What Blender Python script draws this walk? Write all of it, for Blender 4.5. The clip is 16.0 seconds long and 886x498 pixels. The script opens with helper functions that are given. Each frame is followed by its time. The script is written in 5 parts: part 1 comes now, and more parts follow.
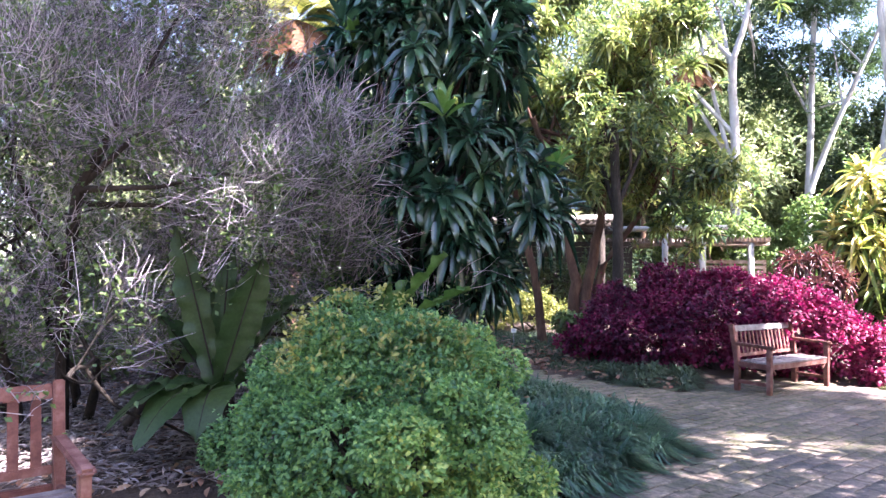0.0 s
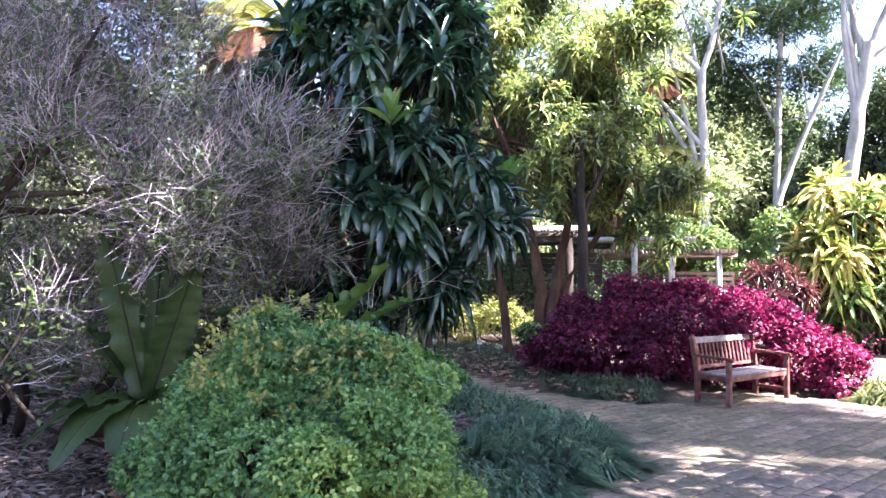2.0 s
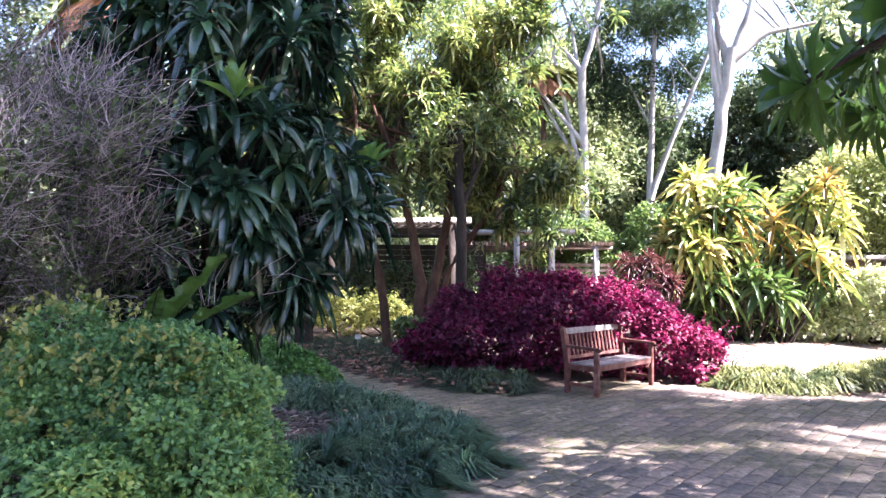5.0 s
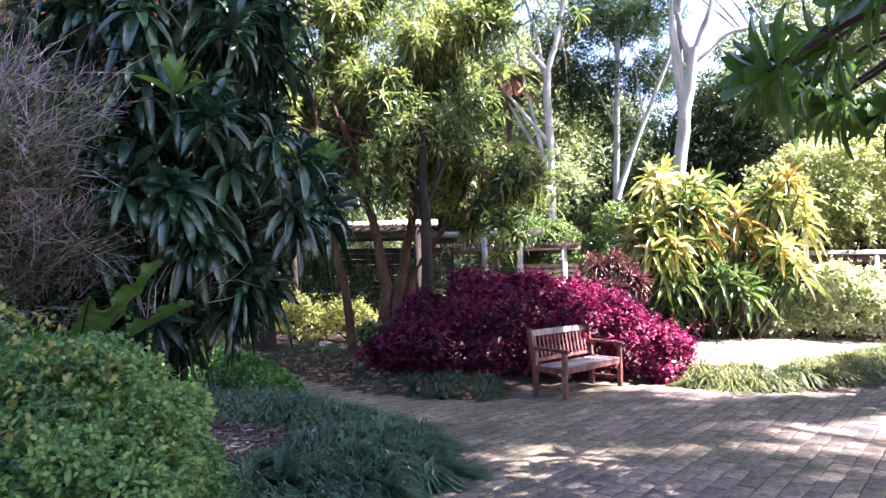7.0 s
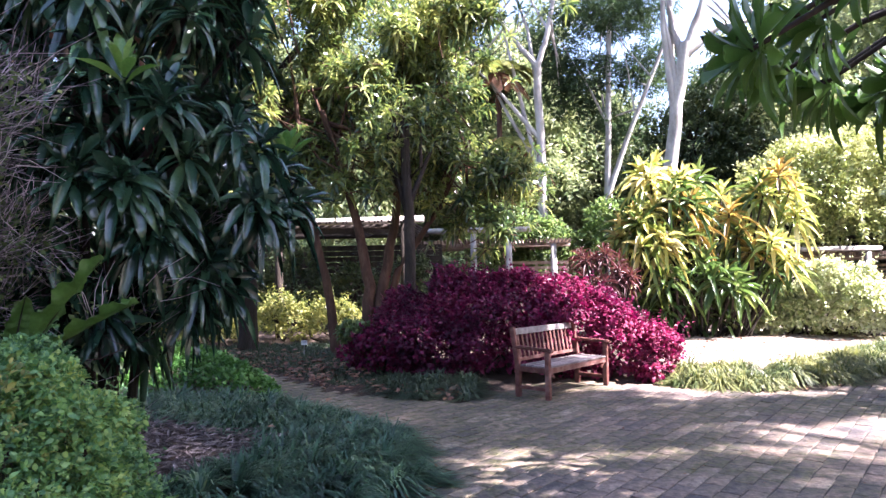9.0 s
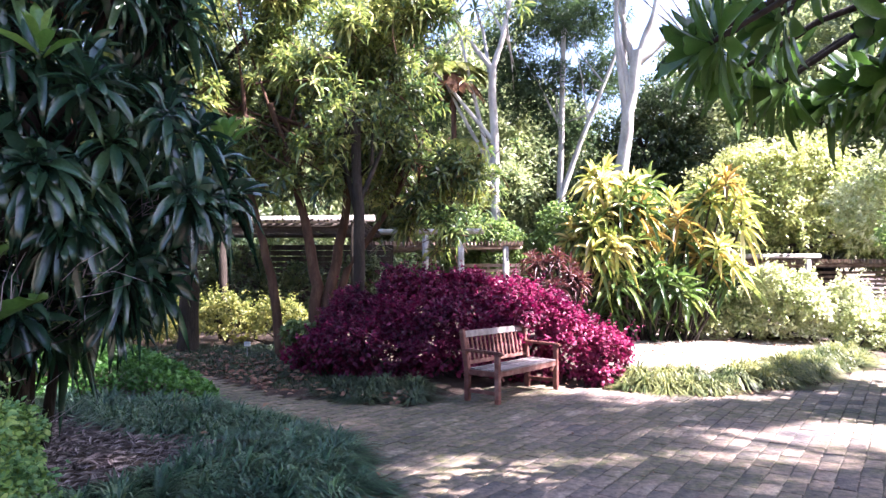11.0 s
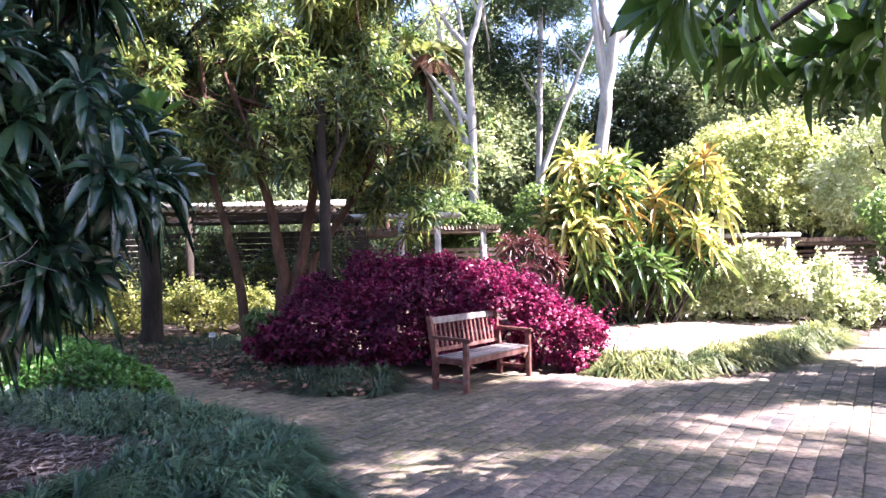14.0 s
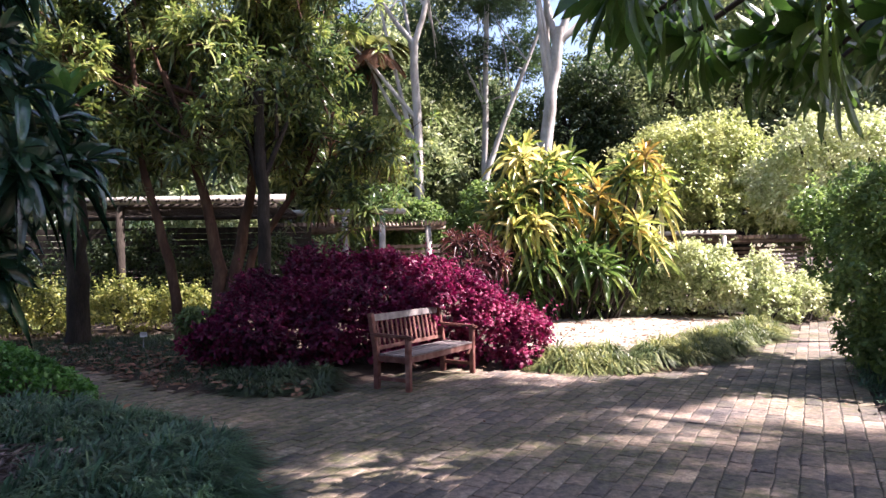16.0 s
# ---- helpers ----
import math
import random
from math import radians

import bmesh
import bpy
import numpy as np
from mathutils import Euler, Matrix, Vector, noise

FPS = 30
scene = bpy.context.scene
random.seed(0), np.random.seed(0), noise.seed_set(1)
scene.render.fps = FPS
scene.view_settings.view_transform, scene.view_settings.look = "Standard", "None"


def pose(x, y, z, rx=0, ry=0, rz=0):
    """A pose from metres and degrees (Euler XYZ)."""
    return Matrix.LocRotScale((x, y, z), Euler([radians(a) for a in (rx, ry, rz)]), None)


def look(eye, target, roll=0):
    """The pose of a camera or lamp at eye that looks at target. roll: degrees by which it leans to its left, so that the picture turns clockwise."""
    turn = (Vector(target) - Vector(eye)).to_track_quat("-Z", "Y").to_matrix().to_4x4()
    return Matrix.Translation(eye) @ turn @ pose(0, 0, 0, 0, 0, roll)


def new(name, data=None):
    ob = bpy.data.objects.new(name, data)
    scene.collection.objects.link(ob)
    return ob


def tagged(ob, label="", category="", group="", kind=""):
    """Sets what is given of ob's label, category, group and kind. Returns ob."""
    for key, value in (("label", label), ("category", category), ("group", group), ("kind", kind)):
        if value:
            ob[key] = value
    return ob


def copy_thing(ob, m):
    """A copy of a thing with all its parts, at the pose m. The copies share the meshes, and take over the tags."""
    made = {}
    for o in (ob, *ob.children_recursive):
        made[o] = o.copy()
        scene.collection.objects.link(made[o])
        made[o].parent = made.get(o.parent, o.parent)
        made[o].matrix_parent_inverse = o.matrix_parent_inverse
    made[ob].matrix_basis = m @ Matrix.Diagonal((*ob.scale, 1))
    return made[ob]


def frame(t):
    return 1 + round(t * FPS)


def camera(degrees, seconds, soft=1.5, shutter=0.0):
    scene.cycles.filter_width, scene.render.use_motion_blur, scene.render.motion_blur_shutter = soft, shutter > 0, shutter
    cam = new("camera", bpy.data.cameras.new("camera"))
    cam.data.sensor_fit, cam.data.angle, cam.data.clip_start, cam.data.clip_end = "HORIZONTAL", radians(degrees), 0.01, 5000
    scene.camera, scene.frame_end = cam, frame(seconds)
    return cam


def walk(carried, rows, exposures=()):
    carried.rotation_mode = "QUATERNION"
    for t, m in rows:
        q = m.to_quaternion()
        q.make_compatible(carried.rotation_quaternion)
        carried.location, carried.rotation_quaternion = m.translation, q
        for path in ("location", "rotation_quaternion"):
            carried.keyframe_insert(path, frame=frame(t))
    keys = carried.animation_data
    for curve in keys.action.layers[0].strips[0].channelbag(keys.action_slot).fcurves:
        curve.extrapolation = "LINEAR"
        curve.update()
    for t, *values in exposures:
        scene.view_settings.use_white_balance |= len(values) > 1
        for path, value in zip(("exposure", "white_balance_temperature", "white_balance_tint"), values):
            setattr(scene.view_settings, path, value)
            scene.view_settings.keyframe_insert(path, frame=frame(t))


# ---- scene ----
cam = camera(67.5, 16.0)
PATH = [
    (0, (-0.072, -0.307, 1.632), (-0.114, 1.692, 1.691), 0.6),
    (0.5, (0.003, -0.254, 1.636), (-0.023, 1.745, 1.69), 0.6),
    (1, (0.101, -0.209, 1.652), (0.093, 1.79, 1.714), 0.7),
    (1.5, (0.185, -0.179, 1.641), (0.192, 1.82, 1.724), 0.9),
    (2, (0.214, -0.145, 1.63), (0.234, 1.853, 1.723), 0.7),
    (2.5, (0.236, -0.038, 1.629), (0.276, 1.959, 1.713), 0.7),
    (3, (0.26, 0.055, 1.638), (0.424, 2.047, 1.718), 0.8),
    (3.5, (0.282, 0.085, 1.637), (0.539, 2.067, 1.715), 0.7),
    (4, (0.354, 0.1, 1.635), (0.643, 2.078, 1.712), 0.6),
    (4.5, (0.465, 0.159, 1.633), (0.778, 2.133, 1.703), 0.4),
    (5, (0.555, 0.18, 1.629), (0.891, 2.15, 1.703), 0.4),
    (5.2, (0.593, 0.188, 1.624), (0.933, 2.157, 1.705), 0.2),
    (7.5, (0.767, 0.488, 1.621), (1.202, 2.438, 1.703), -0.9),
    (8, (0.872, 0.543, 1.614), (1.307, 2.494, 1.69), -1.0),
    (10.3, (1.047, 0.84, 1.606), (1.518, 2.782, 1.69), 0.1),
    (10.5, (1.072, 0.868, 1.593), (1.583, 2.799, 1.685), 0.2),
    (11, (1.06, 0.876, 1.582), (1.634, 2.79, 1.665), -0.1),
    (11.5, (1.09, 0.91, 1.576), (1.688, 2.818, 1.64), -0.4),
    (12, (1.18, 0.969, 1.571), (1.791, 2.873, 1.618), -0.5),
    (12.5, (1.3, 1.046, 1.581), (1.91, 2.95, 1.615), -0.6),
    (13, (1.359, 1.085, 1.559), (1.968, 2.99, 1.596), -0.8),
    (13.5, (1.38, 1.118, 1.551), (1.992, 3.021, 1.599), -1.0),
    (14, (1.41, 1.179, 1.563), (2.027, 3.08, 1.602), -1.1),
    (14.5, (1.409, 1.249, 1.558), (2.084, 3.132, 1.595), -1.2),
    (15, (1.397, 1.276, 1.538), (2.121, 3.14, 1.578), -1.3),
    (15.5, (1.425, 1.295, 1.532), (2.175, 3.149, 1.566), -1.3),
    (16, (1.518, 1.335, 1.535), (2.286, 3.182, 1.564), -1.1),
]
EXPOSURES = [(0, 3.72, 5950, 30), (3.5, 3.52, 5950, 30), (5, 3.32, 5950, 30), (8, 3.12, 6000, 31), (12.5, 3.3, 6000, 32), (14.2, 3.25, 6000, 32), (15.2, 2.95, 6050, 31), (16, 2.3, 6350, 28)]
walk(cam, [(t, look(eye, target, roll)) for t, eye, target, roll in PATH], EXPOSURES)

# ---- world, sun, exposure ----
SUN_AZ, SUN_EL = 114.0, 48.0      # degrees clockwise from +y, degrees above the horizon
world = bpy.data.worlds.new("world")
scene.world = world
world.use_nodes = True
wn = world.node_tree.nodes
sky = wn.new("ShaderNodeTexSky")
sky.sky_type, sky.sun_disc = "NISHITA", False
sky.sun_elevation, sky.sun_rotation = radians(SUN_EL), radians(SUN_AZ)
sky.air_density, sky.dust_density = 1.2, 1.5
wn["Background"].inputs["Strength"].default_value = 0.068
world.node_tree.links.new(sky.outputs["Color"], wn["Background"].inputs["Color"])
sun = new("sun", bpy.data.lights.new("sun", "SUN"))
sun.data.energy, sun.data.angle, sun.data.color = 5.0, radians(0.8), (1.0, 0.95, 0.86)
to_sun = Vector((math.sin(radians(SUN_AZ)) * math.cos(radians(SUN_EL)), math.cos(radians(SUN_AZ)) * math.cos(radians(SUN_EL)), math.sin(radians(SUN_EL))))
sun.matrix_world = look(to_sun * 60, (0, 0, 0))

# ---- materials ----


def nodes_of(name):
    m = bpy.data.materials.new(name)
    m.use_nodes = True
    return m, m.node_tree.nodes, m.node_tree.links, m.node_tree.nodes["Principled BSDF"]


def ramp(ns, stops):
    r = ns.new("ShaderNodeValToRGB")
    el = r.color_ramp.elements
    while len(el) < len(stops):
        el.new(0.5)
    for e, (p, c) in zip(el, stops):
        e.position, e.color = p, (*c, 1)
    return r


def leaf_material(name, colours, rough=0.45, through_light=0.35, patch=0.8, spec=0.4):
    """Leaves: every leaf takes its own shade, larger patches lean one way."""
    m, ns, ln, bsdf = nodes_of(name)
    geo, tex, nz = ns.new("ShaderNodeNewGeometry"), ns.new("ShaderNodeTexCoord"), ns.new("ShaderNodeTexNoise")
    nz.inputs["Scale"].default_value, nz.inputs["Detail"].default_value = patch, 3
    ln.new(tex.outputs["Object"], nz.inputs["Vector"])
    mix = ns.new("ShaderNodeMath")
    mix.operation = "MULTIPLY_ADD"
    ln.new(geo.outputs["Random Per Island"], mix.inputs[0])
    mix.inputs[1].default_value = 0.55
    sc = ns.new("ShaderNodeMath")
    sc.operation = "MULTIPLY_ADD"
    ln.new(nz.outputs["Fac"], sc.inputs[0])
    sc.inputs[1].default_value, sc.inputs[2].default_value = 1.3, -0.42
    ln.new(sc.outputs[0], mix.inputs[2])
    r = ramp(ns, [(i / max(1, len(colours) - 1), c) for i, c in enumerate(colours)])
    ln.new(mix.outputs[0], r.inputs[0])
    fine = ns.new("ShaderNodeTexNoise")
    fine.inputs["Scale"].default_value, fine.inputs["Detail"].default_value = 45, 2
    ln.new(tex.outputs["Object"], fine.inputs["Vector"])
    vary = ns.new("ShaderNodeMixRGB")
    vary.blend_type = "MULTIPLY"
    vary.inputs[0].default_value = 0.5
    fr = ramp(ns, [(0.3, (0.6, 0.6, 0.6)), (0.7, (1.15, 1.15, 1.15))])
    ln.new(fine.outputs["Fac"], fr.inputs[0])
    ln.new(r.outputs[0], vary.inputs[1])
    ln.new(fr.outputs[0], vary.inputs[2])
    ln.new(vary.outputs[0], bsdf.inputs["Base Color"])
    bsdf.inputs["Roughness"].default_value = rough
    bsdf.inputs["Specular IOR Level"].default_value = spec
    tr, ms = ns.new("ShaderNodeBsdfTranslucent"), ns.new("ShaderNodeMixShader")
    hs = ns.new("ShaderNodeHueSaturation")
    hs.inputs["Saturation"].default_value, hs.inputs["Value"].default_value = 1.1, 1.35
    ln.new(vary.outputs[0], hs.inputs["Color"])
    ln.new(hs.outputs[0], tr.inputs["Color"])
    ms.inputs[0].default_value = through_light
    ln.new(bsdf.outputs[0], ms.inputs[1])
    ln.new(tr.outputs[0], ms.inputs[2])
    ln.new(ms.outputs[0], ns["Material Output"].inputs["Surface"])
    return m


def rough_material(name, colours, scale=6.0, rough=0.85, bump=0.4, stretch=(1, 1, 1), per_object=0.0, fine=40.0, spread=0.01, spec=0.3):
    """Bark, wood, soil, stone: two scales of noise in colour and relief."""
    m, ns, ln, bsdf = nodes_of(name)
    tex, mp = ns.new("ShaderNodeTexCoord"), ns.new("ShaderNodeMapping")
    mp.inputs["Scale"].default_value = stretch
    ln.new(tex.outputs["Object"], mp.inputs["Vector"])
    a, b = ns.new("ShaderNodeTexNoise"), ns.new("ShaderNodeTexNoise")
    a.inputs["Scale"].default_value, a.inputs["Detail"].default_value = scale, 5
    b.inputs["Scale"].default_value, b.inputs["Detail"].default_value = fine, 4
    ln.new(mp.outputs[0], a.inputs["Vector"])
    ln.new(mp.outputs[0], b.inputs["Vector"])
    add = ns.new("ShaderNodeMath")
    add.operation = "MULTIPLY_ADD"
    ln.new(b.outputs["Fac"], add.inputs[0])
    add.inputs[1].default_value = 0.4
    sc = ns.new("ShaderNodeMath")
    sc.operation = "MULTIPLY_ADD"
    ln.new(a.outputs["Fac"], sc.inputs[0])
    sc.inputs[1].default_value, sc.inputs[2].default_value = 1.4, -0.4
    ln.new(sc.outputs[0], add.inputs[2])
    last = add
    if per_object:
        info, more = ns.new("ShaderNodeObjectInfo"), ns.new("ShaderNodeMath")
        geo, plus = ns.new("ShaderNodeNewGeometry"), ns.new("ShaderNodeMath")
        plus.operation = "ADD"
        ln.new(info.outputs["Random"], plus.inputs[0])
        ln.new(geo.outputs["Random Per Island"], plus.inputs[1])
        fr = ns.new("ShaderNodeMath")
        fr.operation = "FRACT"
        ln.new(plus.outputs[0], fr.inputs[0])
        more.operation = "MULTIPLY_ADD"
        ln.new(fr.outputs[0], more.inputs[0])
        more.inputs[1].default_value = per_object
        low = ns.new("ShaderNodeMath")
        low.operation = "SUBTRACT"
        ln.new(add.outputs[0], low.inputs[0])
        low.inputs[1].default_value = per_object / 2
        ln.new(low.outputs[0], more.inputs[2])
        last = more
    r = ramp(ns, [(0.15 + 0.7 * i / max(1, len(colours) - 1), c) for i, c in enumerate(colours)])
    ln.new(last.outputs[0], r.inputs[0])
    ln.new(r.outputs[0], bsdf.inputs["Base Color"])
    bp = ns.new("ShaderNodeBump")
    bp.inputs["Strength"].default_value, bp.inputs["Distance"].default_value = bump, spread
    ln.new(b.outputs["Fac"], bp.inputs["Height"])
    ln.new(bp.outputs[0], bsdf.inputs["Normal"])
    bsdf.inputs["Roughness"].default_value = rough
    bsdf.inputs["Specular IOR Level"].default_value = spec
    return m


def paver_material():
    """Clay pavers: each its own grey, brown or tan, with pale scuffs and olive moss in patches."""
    m = rough_material("clay_paver", [(0.066, 0.058, 0.058), (0.125, 0.102, 0.092), (0.178, 0.134, 0.11), (0.24, 0.178, 0.138), (0.31, 0.25, 0.2)], 1.6, 0.72, 0.7, per_object=0.52, fine=55, spread=0.005)
    ns, ln = m.node_tree.nodes, m.node_tree.links
    bsdf = ns["Principled BSDF"]
    src = bsdf.inputs["Base Color"].links[0].from_socket
    geo, a, b = ns.new("ShaderNodeNewGeometry"), ns.new("ShaderNodeTexNoise"), ns.new("ShaderNodeTexNoise")
    a.inputs["Scale"].default_value, a.inputs["Detail"].default_value, a.inputs["Roughness"].default_value = 0.75, 6, 0.65
    b.inputs["Scale"].default_value, b.inputs["Detail"].default_value = 9, 5
    ln.new(geo.outputs["Position"], a.inputs["Vector"])
    ln.new(geo.outputs["Position"], b.inputs["Vector"])
    ra, rb = ramp(ns, [(0.42, (0, 0, 0)), (0.6, (0.95, 0.95, 0.95))]), ramp(ns, [(0.38, (0.15, 0.15, 0.15)), (0.62, (1, 1, 1))])
    ln.new(b.outputs["Fac"], rb.inputs[0])
    mul, mix = ns.new("ShaderNodeMath"), ns.new("ShaderNodeMixRGB")
    far, add = ns.new("ShaderNodeVectorMath"), ns.new("ShaderNodeMath")
    far.operation, add.operation = "DISTANCE", "MULTIPLY_ADD"
    far.inputs[1].default_value = (2.0, 9.2, 0)
    ln.new(geo.outputs["Position"], far.inputs[0])
    ln.new(far.outputs["Value"], add.inputs[0])
    add.inputs[1].default_value = -0.07
    lift = ns.new("ShaderNodeMath")
    lift.operation = "MAXIMUM"
    soft = ns.new("ShaderNodeMath")
    soft.operation = "ADD"
    add.inputs[2].default_value = 0.27
    ln.new(add.outputs[0], lift.inputs[0])
    lift.inputs[1].default_value = 0.0
    ln.new(lift.outputs[0], soft.inputs[0])
    ln.new(a.outputs["Fac"], soft.inputs[1])
    mul.operation = "MULTIPLY"
    ln.new(soft.outputs[0], ra.inputs[0])
    ln.new(ra.outputs[0], mul.inputs[0])
    ln.new(rb.outputs[0], mul.inputs[1])
    ln.new(mul.outputs[0], mix.inputs[0])
    ln.new(src, mix.inputs[1])
    mix.inputs[2].default_value = (0.09, 0.088, 0.042, 1)
    spot, worn = ns.new("ShaderNodeTexNoise"), ns.new("ShaderNodeMixRGB")
    spot.inputs["Scale"].default_value, spot.inputs["Detail"].default_value, spot.inputs["Roughness"].default_value = 17, 6, 0.7
    ln.new(geo.outputs["Position"], spot.inputs["Vector"])
    rs = ramp(ns, [(0.36, (0.5, 0.5, 0.52)), (0.5, (0.95, 0.95, 0.95)), (0.66, (1.5, 1.45, 1.4))])
    ln.new(spot.outputs["Fac"], rs.inputs[0])
    worn.blend_type = "MULTIPLY"
    worn.inputs[0].default_value = 1.0
    ln.new(mix.outputs[0], worn.inputs[1])
    ln.new(rs.outputs[0], worn.inputs[2])
    ln.new(worn.outputs[0], bsdf.inputs["Base Color"])
    return m


